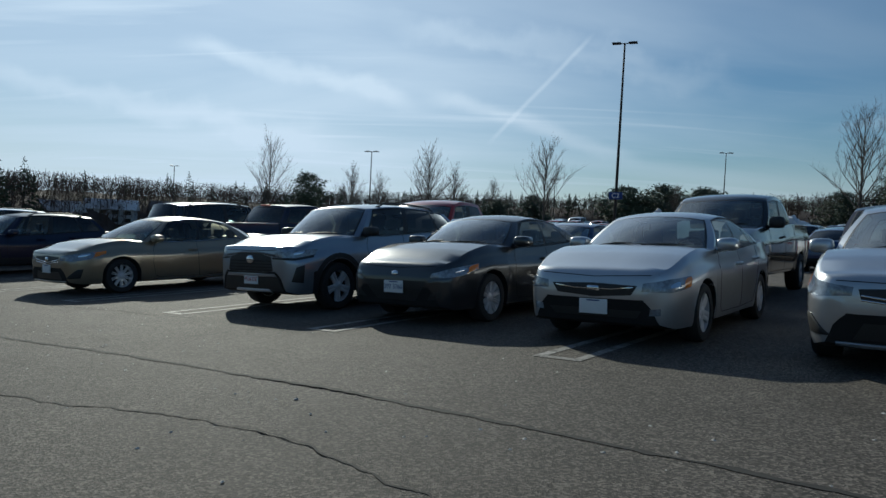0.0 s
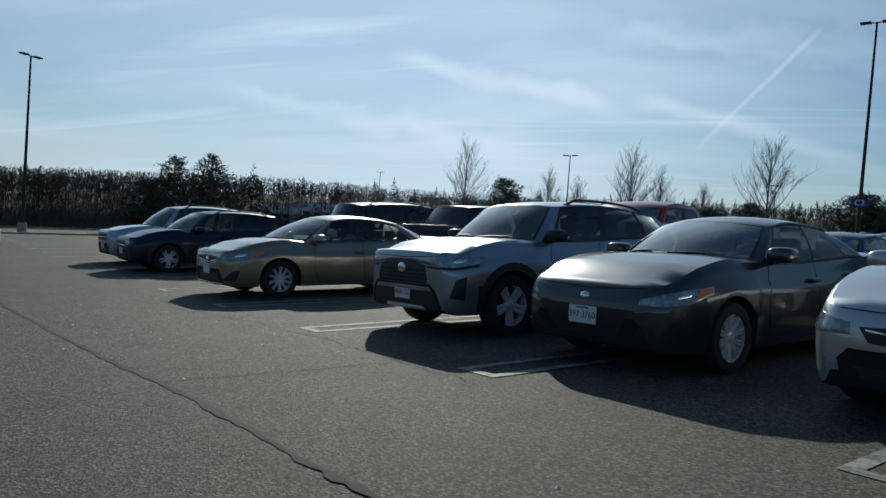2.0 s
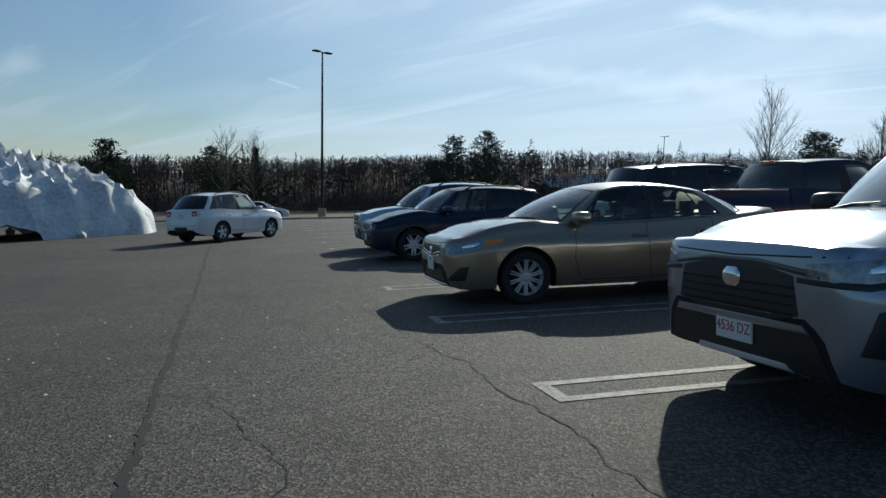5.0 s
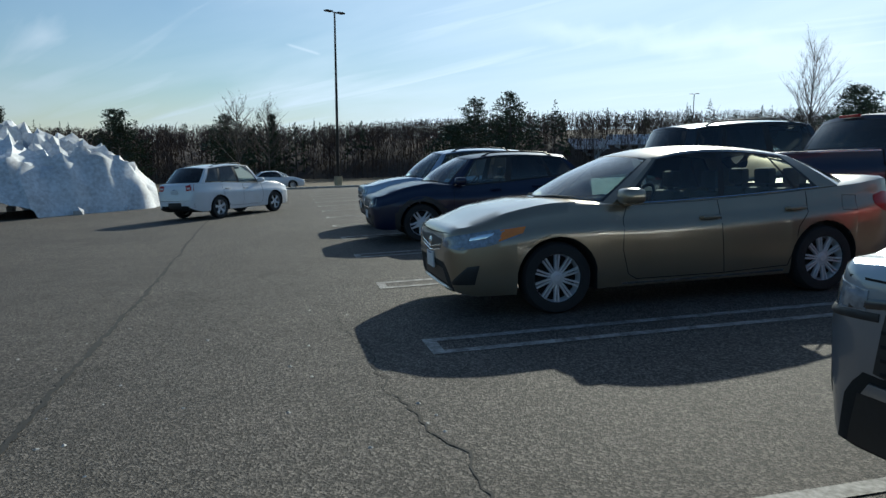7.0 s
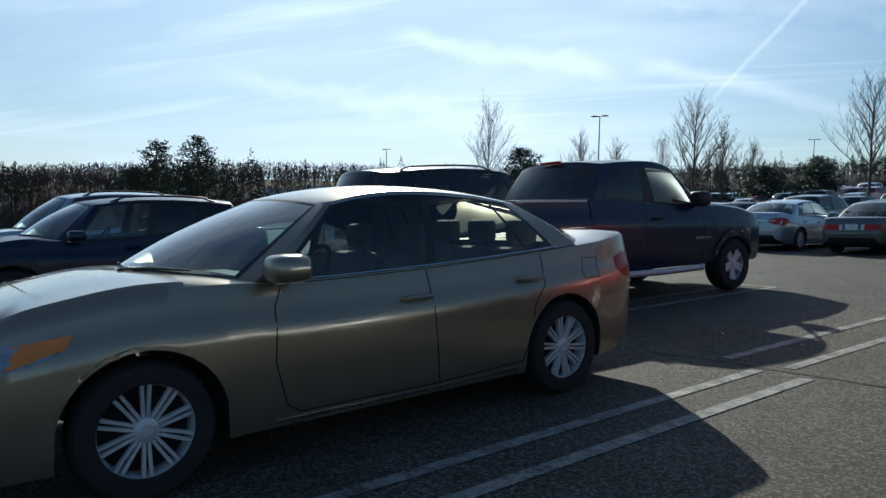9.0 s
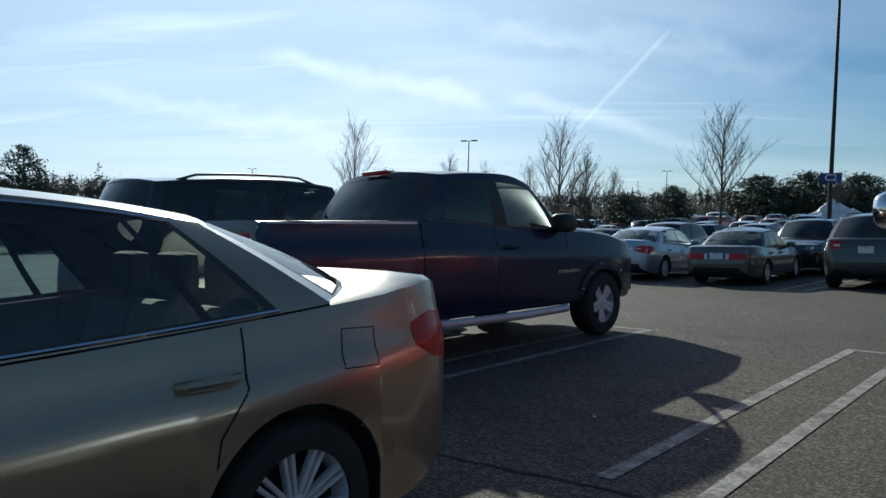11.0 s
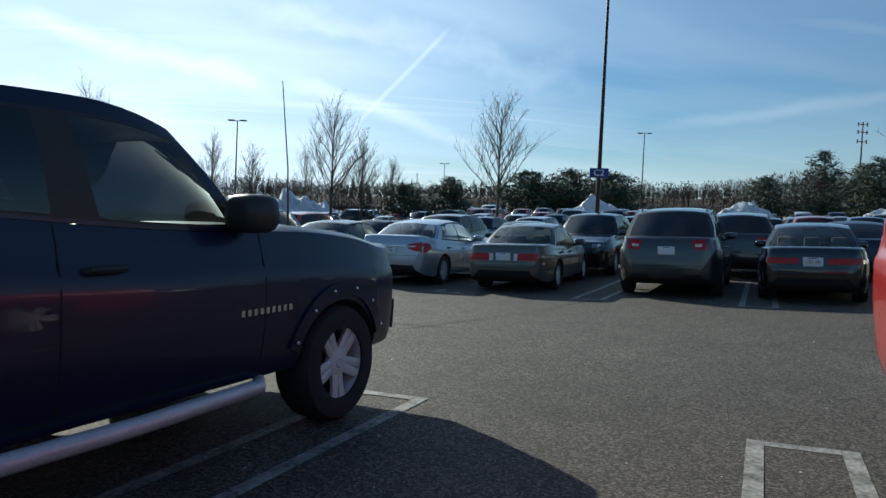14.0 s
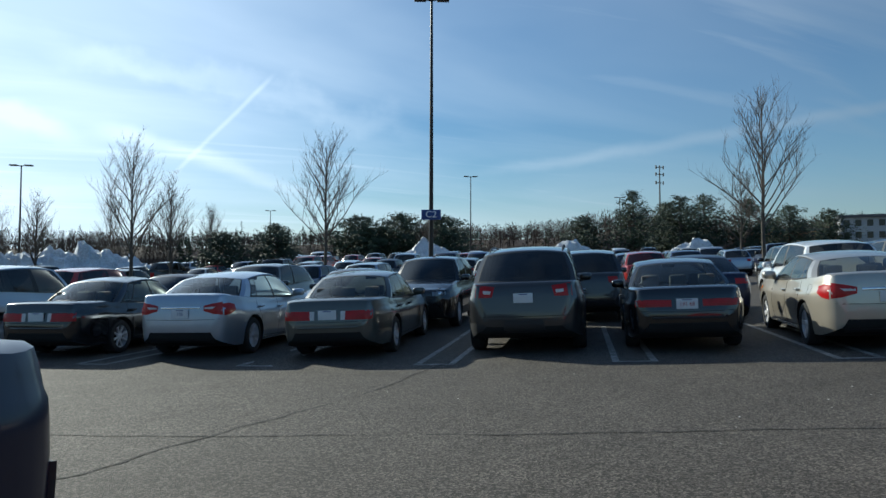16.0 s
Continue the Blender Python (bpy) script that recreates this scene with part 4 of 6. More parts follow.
        if s["kind"] != "pickup":
            b = bmesh.new()
            q = shield(0.0, 0.86)
            box(b, q.x - 0.10, q.x - 0.05, -0.11, 0.11, q.z - 0.06, q.z + 0.01, 0.012)
            part("inside_mirror", b, CABIN, root)
        for sg in (0.15, -0.55):    # wipers
            b = bmesh.new()
            q0, q1 = shield(sg, 0.0), shield(sg + 0.55, 0.055)
            up = Vector((0.012, 0, 0.014))
            tube(b, [q0 + up, q0.lerp(q1, 0.5) + up * 1.6, q1 + up], [0.008, 0.010, 0.005], 5)
            part("wiper", b, TRIM, root)
    return s["f"]

# ---- the models, by the look of their fronts, sides and tails ----
def doors(c, lines, handle=()):
    for sg in (1, -1):
        for ln in lines:
            c["seam"](ln, sg)


def four_doors(c, f0, fb, f1, sill, arch):
    """Seams of front and rear door, sill to belt."""
    zs = c["zs"]
    doors(c, [[(f0 + 0.05, zs(f0) - 0.01), (f0, zs(f0) - 0.12), (f0 - 0.02, 0.55), (f0 + 0.04, sill + 0.05), (f0 + 0.12, sill)],
              [(fb - 0.02, zs(fb) - 0.005), (fb, 0.6), (fb + 0.03, sill)],
              [(f1 + 0.06, zs(f1) - 0.01), (f1 + 0.05, 0.8), (f1 - 0.06, 0.66), (arch - 0.02, 0.5), (arch - 0.10, sill + 0.02)],
              [(f0 + 0.12, sill), (fb, sill - 0.005), (arch - 0.10, sill + 0.02)]])


def pair(c, nm, lo, up, view, mat, **k):
    for sg in (1, -1):
        c["patch"](nm, lo, up, view, sg, mat, **k)
        if nm == "headlight":       # the bright reflector bowl behind the lens
            mix = lambda a, b, t: (a[0] + (b[0] - a[0]) * t, a[1] + (b[1] - a[1]) * t)
            l0, l1, u0, u1 = mix(lo[0], lo[-1], 0.42), mix(lo[0], lo[-1], 0.66), mix(up[0], up[-1], 0.42), mix(up[0], up[-1], 0.66)
            c["patch"]("reflector", [mix(l0, u0, 0.25), mix(l1, u1, 0.25)], [mix(l0, u0, 0.8), mix(l1, u1, 0.8)], view, sg, CHROME, off=0.011, nv=2, nu=3)


def camry_body(name, label, m, mat, ink="", rear="", group="", front=True, tail=True, **over):
    c = make_car(name, label, m, mat, group, **{**dict(L=4.72, W=1.82, H=1.49, wb=2.775, fo=0.97, rr=0.328, hood0=0.845, blunt=0.03, cowl=1.03, belt0=0.95, belt1=1.045, deck=1.125, a0=1.04, a1=1.95, r1=3.66, r0=4.42, da=0.50, dr=0.46, rear_drop=0.10, front_drop=0.07, side_glass=((0.05, 0.445), (0.475, 0.79), (0.805, 0.89)),
                 handle_at=((2.50, 0.80), (3.42, 0.84)), handle_mat=mat), **over})
    P = c["patch"]
    four_doors(c, 1.62, 2.62, 3.5, 0.27, 3.43)
    for sg in (1, -1):
        c["seam"]([(1.6, 0.235), (2.6, 0.235), (3.3, 0.245)], sg, 0.02, mat=CHROME, nm="sill_trim", off=0.004)
    if front:
        pair(c, "headlight", [(34, 0.645), (50, 0.625), (65, 0.655), (82, 0.735)], [(34, 0.715), (50, 0.755), (65, 0.790), (86, 0.815)], "wrap", LENS, nu=15)
        pair(c, "side_indicator", [(70, 0.690), (84, 0.755)], [(71, 0.790), (86, 0.812)], "wrap", AMBER, off=0.010)
        P("grille", [(-0.44, 0.62), (0, 0.56), (0.44, 0.62)], [(-0.46, 0.70), (0, 0.72), (0.46, 0.70)], "front", 1, TRIM, off=0.004)
        for k in range(2):
            P("grille_bar", [(-0.44, 0.575 + 0.035 * k + 0.03), (0, 0.55 + 0.035 * k), (0.44, 0.605 + 0.035 * k)], [(-0.44, 0.59 + 0.035 * k + 0.03), (0, 0.568 + 0.035 * k), (0.44, 0.62 + 0.035 * k)], "front", 1, CHROME, off=0.010)
        P("badge", [(-0.06, 0.62), (0, 0.605), (0.06, 0.62)], [(-0.06, 0.68), (0, 0.695), (0.06, 0.68)], "front", 1, CHROME, off=0.018)
        P("lower_intake", [(-0.50, 0.285), (0.50, 0.285)], [(-0.42, 0.425), (0.42, 0.425)], "front", 1, TRIM, off=0.005)
        P("bumper_lip", [(-0.62, 0.235), (0, 0.228), (0.62, 0.235)], [(-0.62, 0.262), (0, 0.255), (0.62, 0.262)], "front", 1, mat, off=0.022)
        pair(c, "fog_light_recess", [(42, 0.305), (57, 0.315)], [(54, 0.475), (60, 0.485)], "wrap", TRIM, off=0.014, nv=6, nu=8)
        c["plate"]("front", 0.475, ink, None)
        c["seam"]([(-0.62, 0.765), (0, 0.745), (0.62, 0.765)], 1, 0.007, "front")
    if tail:
        pair(c, "taillight", [(0.44, 0.82), (0.62, 0.77), (0.80, 0.75)], [(0.44, 0.91), (0.62, 0.95), (0.80, 0.975)], "rcorner", TAIL)
        pair(c, "taillight_side", [(4.36, 0.83), (4.50, 0.76), (4.62, 0.74)], [(4.36, 0.92), (4.50, 0.955), (4.62, 0.94)], "side", TAIL)
        pair(c, "reverse_light", [(0.46, 0.855), (0.66, 0.85)], [(0.46, 0.885), (0.66, 0.895)], "rcorner", REVERSE, off=0.010)
        P("boot_trim", [(-0.36, 0.86), (0.36, 0.86)], [(-0.36, 0.90), (0.36, 0.90)], "rear", 1, CHROME, off=0.008)
        c["plate"]("rear", 0.775, rear, None)
        c["seam"]([(-0.70, 0.68), (0, 0.665), (0.70, 0.68)], 1, 0.008, "rear")
        P("rear_bumper_lower", [(-0.6, 0.27), (0.6, 0.27)], [(-0.6, 0.33), (0.6, 0.33)], "rear", 1, TRIM, off=0.004)
        for sg in (1, -1):
            c["seam"]([(3.95, 0.80), (3.97, 0.94), (4.13, 0.93), (4.12, 0.79), (3.95, 0.80)], sg, 0.005, nm="fuel_flap_gap") if sg > 0 else None
    return c


def rav_body(name, label, m, mat, ink="", group=""):
    c = make_car(name, label, m, mat, group, L=4.58, W=1.84, H=1.645, wb=2.69, fo=0.92, rr=0.355, clear=0.25, hood0=0.97, cowl=1.13, belt0=1.09, belt1=1.19, kind="suv", a0=1.0, a1=1.72, r1=4.0, r0=4.43, da=0.44, dr=0.22,
                 roofw=0.74, blunt=0.09, clad=True, rails=True, style="split", rim=ALLOY, side_glass=((0.06, 0.38), (0.43, 0.72), (0.75, 0.93)), rear_drop=0.10, handle_at=((2.36, 0.93), (3.22, 0.96)), mirror=TRIM, privacy=True)
    P = c["patch"]
    four_doors(c, 1.55, 2.48, 3.35, 0.36, 3.2)
    P("grille", [(-0.50, 0.60), (-0.25, 0.555), (0.25, 0.555), (0.50, 0.60)], [(-0.46, 0.80), (-0.2, 0.85), (0.2, 0.85), (0.46, 0.80)], "front", 1, TRIM, off=0.006)
    P("grille_frame", [(-0.62, 0.795), (-0.2, 0.845), (0.2, 0.845), (0.62, 0.795)], [(-0.62, 0.83), (-0.2, 0.875), (0.2, 0.875), (0.62, 0.83)], "front", 1, P_GREY, off=0.010)
    for k in range(4):
        P("grille_bar", [(-0.47, 0.60 + 0.045 * k), (0.47, 0.60 + 0.045 * k)], [(-0.47, 0.612 + 0.045 * k), (0.47, 0.612 + 0.045 * k)], "front", 1, WELL, off=0.011)
    P("badge", [(-0.075, 0.735), (-0.04, 0.71), (0.04, 0.71), (0.075, 0.735)], [(-0.075, 0.785), (-0.04, 0.815), (0.04, 0.815), (0.075, 0.785)], "front", 1, CHROME, off=0.02)
    P("grille_lower_bar", [(-0.56, 0.515), (0.56, 0.515)], [(-0.52, 0.56), (0.52, 0.56)], "front", 1, mat, off=0.016)
    P("lower_bumper", [(-0.66, 0.31), (0.66, 0.31)], [(-0.58, 0.51), (0.58, 0.51)], "front", 1, TRIM, off=0.010)
    P("skid_plate", [(-0.40, 0.295), (0.40, 0.295)], [(-0.36, 0.335), (0.36, 0.335)], "front", 1, ALLOY, off=0.016)
    pair(c, "headlight", [(36, 0.80), (52, 0.785), (72, 0.835)], [(36, 0.865), (52, 0.895), (76, 0.915)], "wrap", LENS, nu=12)
    pair(c, "headlight_bezel", [(33, 0.770), (52, 0.752), (70, 0.795)], [(33, 0.798), (52, 0.783), (71, 0.832)], "wrap", TRIM, nu=12)
    pair(c, "fog_light_recess", [(50, 0.45), (60, 0.43)], [(54, 0.655), (61, 0.69)], "wrap", TRIM, off=0.014, nv=6, nu=8)
    pair(c, "taillight", [(0.55, 0.96), (0.82, 0.95)], [(0.55, 1.05), (0.82, 1.08)], "rcorner", TAIL)
    c["plate"]("front", 0.475, ink, PLATE_RED)
    c["plate"]("rear", 0.80, "", None)
    c["seam"]([(-0.72, 0.905), (0, 0.885), (0.72, 0.905)], 1, 0.008, "front")
    return c


def compact_body(name, label, m, mat, ink="", hatch=False, group="", **over):
    base = dict(L=4.55, W=1.755, H=1.47, wb=2.64, fo=0.93, rr=0.315, hood0=0.80, cowl=1.02, belt0=0.95, belt1=1.04, deck=1.09, a0=1.02, a1=1.86, r1=3.25, r0=3.95, da=0.47, dr=0.30, style="multi", rim=ALLOY,
                handle_at=((2.36, 0.80), (3.2, 0.85)))
    if hatch:
        base.update(L=4.58, W=1.74, H=1.43, wb=2.62, fo=0.93, hood0=0.82)
    base.update(over)
    c = make_car(name, label, m, mat, group, **base)
    P = c["patch"]
    four_doors(c, 1.52, 2.46, 3.3, 0.27, 3.2)
    if hatch:
        P("grille", [(-0.40, 0.53), (0, 0.50), (0.40, 0.53)], [(-0.46, 0.625), (0, 0.64), (0.46, 0.625)], "front", 1, TRIM, off=0.004)
        P("grille_bar", [(-0.42, 0.60), (-0.2, 0.575), (0.2, 0.575), (0.42, 0.60)], [(-0.42, 0.615), (-0.2, 0.592), (0.2, 0.592), (0.42, 0.615)], "front", 1, CHROME, off=0.014)
        P("badge", [(-0.07, 0.565), (0.07, 0.565)], [(-0.06, 0.61), (0.06, 0.61)], "front", 1, CHROME, off=0.02)
        P("lower_intake", [(-0.44, 0.30), (0.44, 0.30)], [(-0.50, 0.375), (0.50, 0.375)], "front", 1, TRIM, off=0.003)
        pair(c, "headlight", [(34, 0.57), (50, 0.565), (70, 0.61)], [(35, 0.65), (50, 0.695), (74, 0.72)], "wrap", LENS, nu=12)
        pair(c, "indicator", [(62, 0.60), (71, 0.62)], [(63, 0.695), (73, 0.712)], "wrap", AMBER, off=0.009)
        pair(c, "fog_light", [(0.60, 0.335), (0.72, 0.34)], [(0.60, 0.40), (0.72, 0.41)], "corner", LENS, off=0.004)
        pair(c, "taillight", [(0.55, 0.80), (0.80, 0.80)], [(0.55, 0.93), (0.80, 0.95)], "rcorner", TAIL)
    else:
        P("grille", [(-0.30, 0.30), (0.30, 0.30)], [(-0.52, 0.55), (0.52, 0.55)], "front", 1, TRIM, off=0.004)
        P("badge", [(-0.05, 0.625), (0, 0.61), (0.05, 0.625)], [(-0.05, 0.655), (0, 0.672), (0.05, 0.655)], "front", 1, CHROME, off=0.012)
        pair(c, "headlight", [(37, 0.60), (50, 0.595), (64, 0.63), (80, 0.70)], [(38, 0.645), (50, 0.70), (64, 0.735), (83, 0.765)], "wrap", LENS, nu=15)
        pair(c, "indicator", [(66, 0.645), (80, 0.705)], [(67, 0.725), (82, 0.760)], "wrap", AMBER, off=0.009)
        pair(c, "fog_light_recess", [(0.52, 0.32), (0.74, 0.34)], [(0.58, 0.42), (0.74, 0.45)], "corner", TRIM, off=0.003)
        pair(c, "taillight", [(0.50, 0.80), (0.76, 0.80)], [(0.50, 0.92), (0.76, 0.95)], "rcorner", TAIL)
    c["plate"]("front", 0.40 if hatch else 0.47, ink, None)
    c["plate"]("rear", 0.70, "", None)
    c["seam"]([(-0.66, 0.735), (0, 0.705), (0.66, 0.735)], 1, 0.007, "front")
    return c


def old_sedan(name, label, m, mat, rear="", bar=False, group="", **over):
    """A sedan of the late nineties with a low flat boot and wide tail lights."""
    c = make_car(name, label, m, mat, group, **{**dict(L=4.79, W=1.78, H=1.42, wb=2.69, fo=1.0, rr=0.31, clear=0.20, hood0=0.70, cowl=0.93, belt0=0.89, belt1=0.93, deck=1.00, a0=1.25, a1=2.05, r1=3.30, r0=3.95, da=0.42, dr=0.26,
                 roofw=0.72, crease=0.008, style="cover", handle_at=((2.50, 0.78), (3.36, 0.79)), handle_mat=TRIM), **over})
    P = c["patch"]
    four_doors(c, 1.62, 2.6, 3.42, 0.27, 3.36)
    for sg in (1, -1):
        c["seam"]([(1.5, 0.52), (2.6, 0.525), (3.3, 0.53)], sg, 0.05, mat=mat, nm="side_moulding", off=0.010)
    lo, up = (0.66, 0.80) if not bar else (0.70, 0.80)
    pair(c, "taillight", [(0.30, lo), (0.55, lo), (0.80, lo + 0.005)], [(0.30, up), (0.55, up + 0.005), (0.80, up + 0.01)], "rcorner", TAIL)
    pair(c, "reverse_light", [(0.22, lo), (0.30, lo)], [(0.22, up), (0.30, up)], "rear", REVERSE if not bar else TAIL)
    c["plate"]("rear", 0.74, rear, PLATE_RED)
    c["seam"]([(-0.66, 0.635), (0, 0.62), (0.66, 0.635)], 1, 0.008, "rear")
    P("bumper_strip", [(-0.72, 0.52), (0, 0.52), (0.72, 0.52)], [(-0.72, 0.555), (0, 0.555), (0.72, 0.555)], "rear", 1, TRIM if bar else mat, off=0.012)
    pair(c, "headlight", [(0.42, 0.56), (0.78, 0.58)], [(0.42, 0.66), (0.78, 0.67)], "corner", LENS)
    return c


def crossover(name, label, m, mat, group="", rear="", ink="", **over):
    c = make_car(name, label, m, mat, group, **{**dict(L=4.62, W=1.84, H=1.68, wb=2.68, fo=0.92, rr=0.35, clear=0.24, hood0=0.92, cowl=1.10, belt0=1.05, belt1=1.15, kind="suv", a0=1.10, a1=1.85, r1=3.95, r0=4.42, da=0.44, dr=0.22, roofw=0.73, blunt=0.03,
                 clad=True, rails=True, style="five", side_glass=((0.06, 0.38), (0.43, 0.72), (0.75, 0.93)), rear_drop=0.09, handle_at=((2.36, 0.90), (3.2, 0.93)), privacy=True), **over})
    P = c["patch"]
    k = c["zt"](0.2)
    four_doors(c, 1.55, 2.48, 3.35, 0.36, 3.2)
    P("grille", [(-0.45, k - 0.32), (0.45, k - 0.32)], [(-0.42, k - 0.15), (0.42, k - 0.15)], "front", 1, TRIM, off=0.005)
    P("grille_bar", [(-0.42, k - 0.25), (0.42, k - 0.25)], [(-0.42, k - 0.225), (0.42, k - 0.225)], "front", 1, CHROME, off=0.012)
    pair(c, "headlight", [(0.44, k - 0.24), (0.80, k - 0.20)], [(0.44, k - 0.14), (0.80, k - 0.08)], "corner", LENS)
    pair(c, "fog_light_recess", [(0.52, 0.40), (0.74, 0.42)], [(0.56, 0.50), (0.74, 0.54)], "corner", TRIM, off=0.004)
    P("lower_intake", [(-0.44, 0.34), (0.44, 0.34)], [(-0.40, 0.46), (0.40, 0.46)], "front", 1, TRIM, off=0.004)
    zb = c["zs"](c["L"] - 0.3)
    pair(c, "taillight", [(0.52, zb - 0.22), (0.82, zb - 0.22)], [(0.50, zb - 0.06), (0.82, zb - 0.02)], "rcorner", TAIL)
    pair(c, "reverse_light", [(0.55, zb - 0.17), (0.68, zb - 0.17)], [(0.55, zb - 0.12), (0.68, zb - 0.11)], "rcorner", REVERSE, off=0.010)
    c["plate"]("rear", zb - 0.24, rear, PLATE_RED)
    c["plate"]("front", 0.52, ink, None)
    P("rear_bumper_lower", [(-0.74, 0.36), (0.74, 0.36)], [(-0.74, 0.56), (0.74, 0.56)], "rear", 1, TRIM, off=0.008)
    c["seam"]([(-0.70, 0.62), (0, 0.61), (0.70, 0.62)], 1, 0.008, "rear")
    return c


PICKUP = dict(L=5.88, W=2.03, H=1.98, wb=3.70, fo=0.94, rr=0.395, clear=0.42, hood0=1.20, cowl=1.35, belt0=1.30, belt1=1.41, kind="pickup", a0=1.38, a1=2.10, r1=3.72, r0=3.94, da=0.34, dr=0.06, roofw=0.80, blunt=0.08, bed=3.98,
              style="truck", side_glass=((0.06, 0.44), (0.55, 0.90)), front_drop=0.09, rear_drop=0.05, mirror=TRIM, handle_mat=TRIM, crease=0.006, handle_at=((2.72, 1.13),), top=0.86, privacy=True)


def pickup_body(name, label, m, mat, group="", **over):
    base = dict(PICKUP)
    base.update(over)
    c = make_car(name, label, m, mat, group, **base)
    P = c["patch"]
    L, hw, X, root = c["L"], c["hw"], c["X"], c["root"]
    bed = base["bed"]
    zs = c["zs"]
    fb = base["a0"] + 1.55
    for sg in (1, -1):
        f0 = base["a0"] + 0.30
        c["seam"]([(f0, zs(f0) - 0.01), (f0, 0.75), (f0 + 0.03, 0.50)], sg)
        c["seam"]([(fb, zs(fb) - 0.01), (fb + 0.01, 0.75), (fb + 0.02, 0.50)], sg)
        c["seam"]([(bed + 0.02, zs(bed) - 0.01), (bed + 0.02, 0.75), (bed + 0.02, 0.48)], sg, 0.022)
        c["seam"]([(f0 + 0.03, 0.50), (fb, 0.495), (bed, 0.49)], sg)
    P("grille", [(-0.55, 0.80), (0.55, 0.80)], [(-0.58, 1.10), (0.58, 1.10)], "front", 1, TRIM, off=0.006)
    P("grille_bar", [(-0.57, 0.92), (0.57, 0.92)], [(-0.57, 0.98), (0.57, 0.98)], "front", 1, CHROME, off=0.018)
    P("front_bumper", [(-0.88, 0.52), (0, 0.50), (0.88, 0.52)], [(-0.88, 0.74), (0, 0.76), (0.88, 0.74)], "front", 1, base.get("bumper", CHROME), off=0.05, deep=0.05)
    pair(c, "headlight", [(0.60, 0.82), (0.86, 0.82)], [(0.60, 1.08), (0.86, 1.10)], "corner", LENS)
    pair(c, "taillight", [(0.76, 0.90), (0.90, 0.90)], [(0.76, 1.30), (0.90, 1.30)], "rcorner", TAIL)
    P("tailgate", [(-0.72, 0.82), (0.72, 0.82)], [(-0.72, 1.32), (0.72, 1.32)], "rear", 1, mat, off=0.012)
    P("rear_bumper", [(-0.90, 0.54), (0, 0.54), (0.90, 0.54)], [(-0.90, 0.72), (0, 0.72), (0.90, 0.72)], "rear", 1, base.get("bumper", CHROME), off=0.05, deep=0.05)
    return c


def row_a(v, u_front, wb, turn=0.0):
    """Nose to the first aisle; v is the car's middle, u_front its front axle."""
    return on_ground(*uv(u_front + wb / 2, v), math.degrees(math.atan2(-ROW_U.y, -ROW_U.x)) + turn)


def nose_out(v, u_rear, wb, turn=0.0):
    """Nose towards the far aisle; u_rear is the rear axle."""
    return on_ground(*uv(u_rear + wb / 2, v), math.degrees(math.atan2(ROW_U.y, ROW_U.x)) + turn)


# first row, noses to the aisle
camry_body("sedan_car", "champagne four-door sedan parked nose out beside an empty stall", row_a(-13.55, 7.95, 2.775), P_GOLD, style="multi", strip=CHROME)
rav_body("suv_car", "silver-white compact suv with black grille and cladding", row_a(-8.22, 8.38, 2.69), P_MIST, "4536 DZ")
compact_body("sedan_car", "graphite compact sedan with a dented bonnet", row_a(-5.56, 8.5, 2.64), P_GREY, "397 3760", H=1.42)
compact_body("sedan_car", "silver compact sedan with a winged chrome grille", row_a(-2.90, 8.5, 2.62), P_SILVER, "", True, rim=ALLOY, style="split")
camry_body("sedan_car", "silver four-door sedan with slatted chrome grille", row_a(-0.10, 8.4, 2.775), P_SILVER, "317", style="multi")
crossover("crossover_car", "black crossover with silver split-spoke wheels", row_a(-20.35, 8.0, 2.67), P_NAVY, L=4.45, W=1.80, H=1.60, wb=2.665, style="star", hood0=0.90, belt0=1.0, belt1=1.10)
crossover("suv_car", "old silver boxy suv with roof rails", row_a(-23.6, 8.2, 2.675), P_SILVERBLUE, L=4.67, W=1.80, H=1.75, wb=2.675, hood0=1.0, cowl=1.14, blunt=0.06, clad=False)

# second row, back to back with the first
TRUCK = pickup_body("pickup_truck", "dark navy extended-cab pickup truck with silver wheels", nose_out(-16.19, 13.42, 3.645, -2.6), P_NAVY, bumper=TRIM, L=5.80, wb=3.645)
RED = pickup_body("pickup_truck", "red pickup truck with a black bed cover, backed in", row_a(-10.53, 13.25, 3.68, 7.0), P_RED, L=5.89, wb=3.68, fo=0.94, H=2.0, r1=3.6, r0=3.8, bed=3.84, style="truck", bumper=P_RED, mirror=CHROME)
crossover("suv_car", "large black suv parked beside a pickup", nose_out(-19.2, 13.6, 2.95), P_BLACK, L=5.2, W=2.0, H=2.04, wb=2.95, hood0=1.05, cowl=1.2, belt0=1.15, belt1=1.2, a0=1.3, a1=1.95, r1=4.7, r0=5.05, rr=0.38, blunt=0.07, clad=False)
old_sedan("sedan_car", "dark blue sedan behind a compact car", row_a(-6.9, 13.9, 2.69), P_BLUE)
pickup_body("pickup_truck", "black pickup truck with chrome bumper", row_a(-3.6, 13.9, 3.70), P_BLACK)

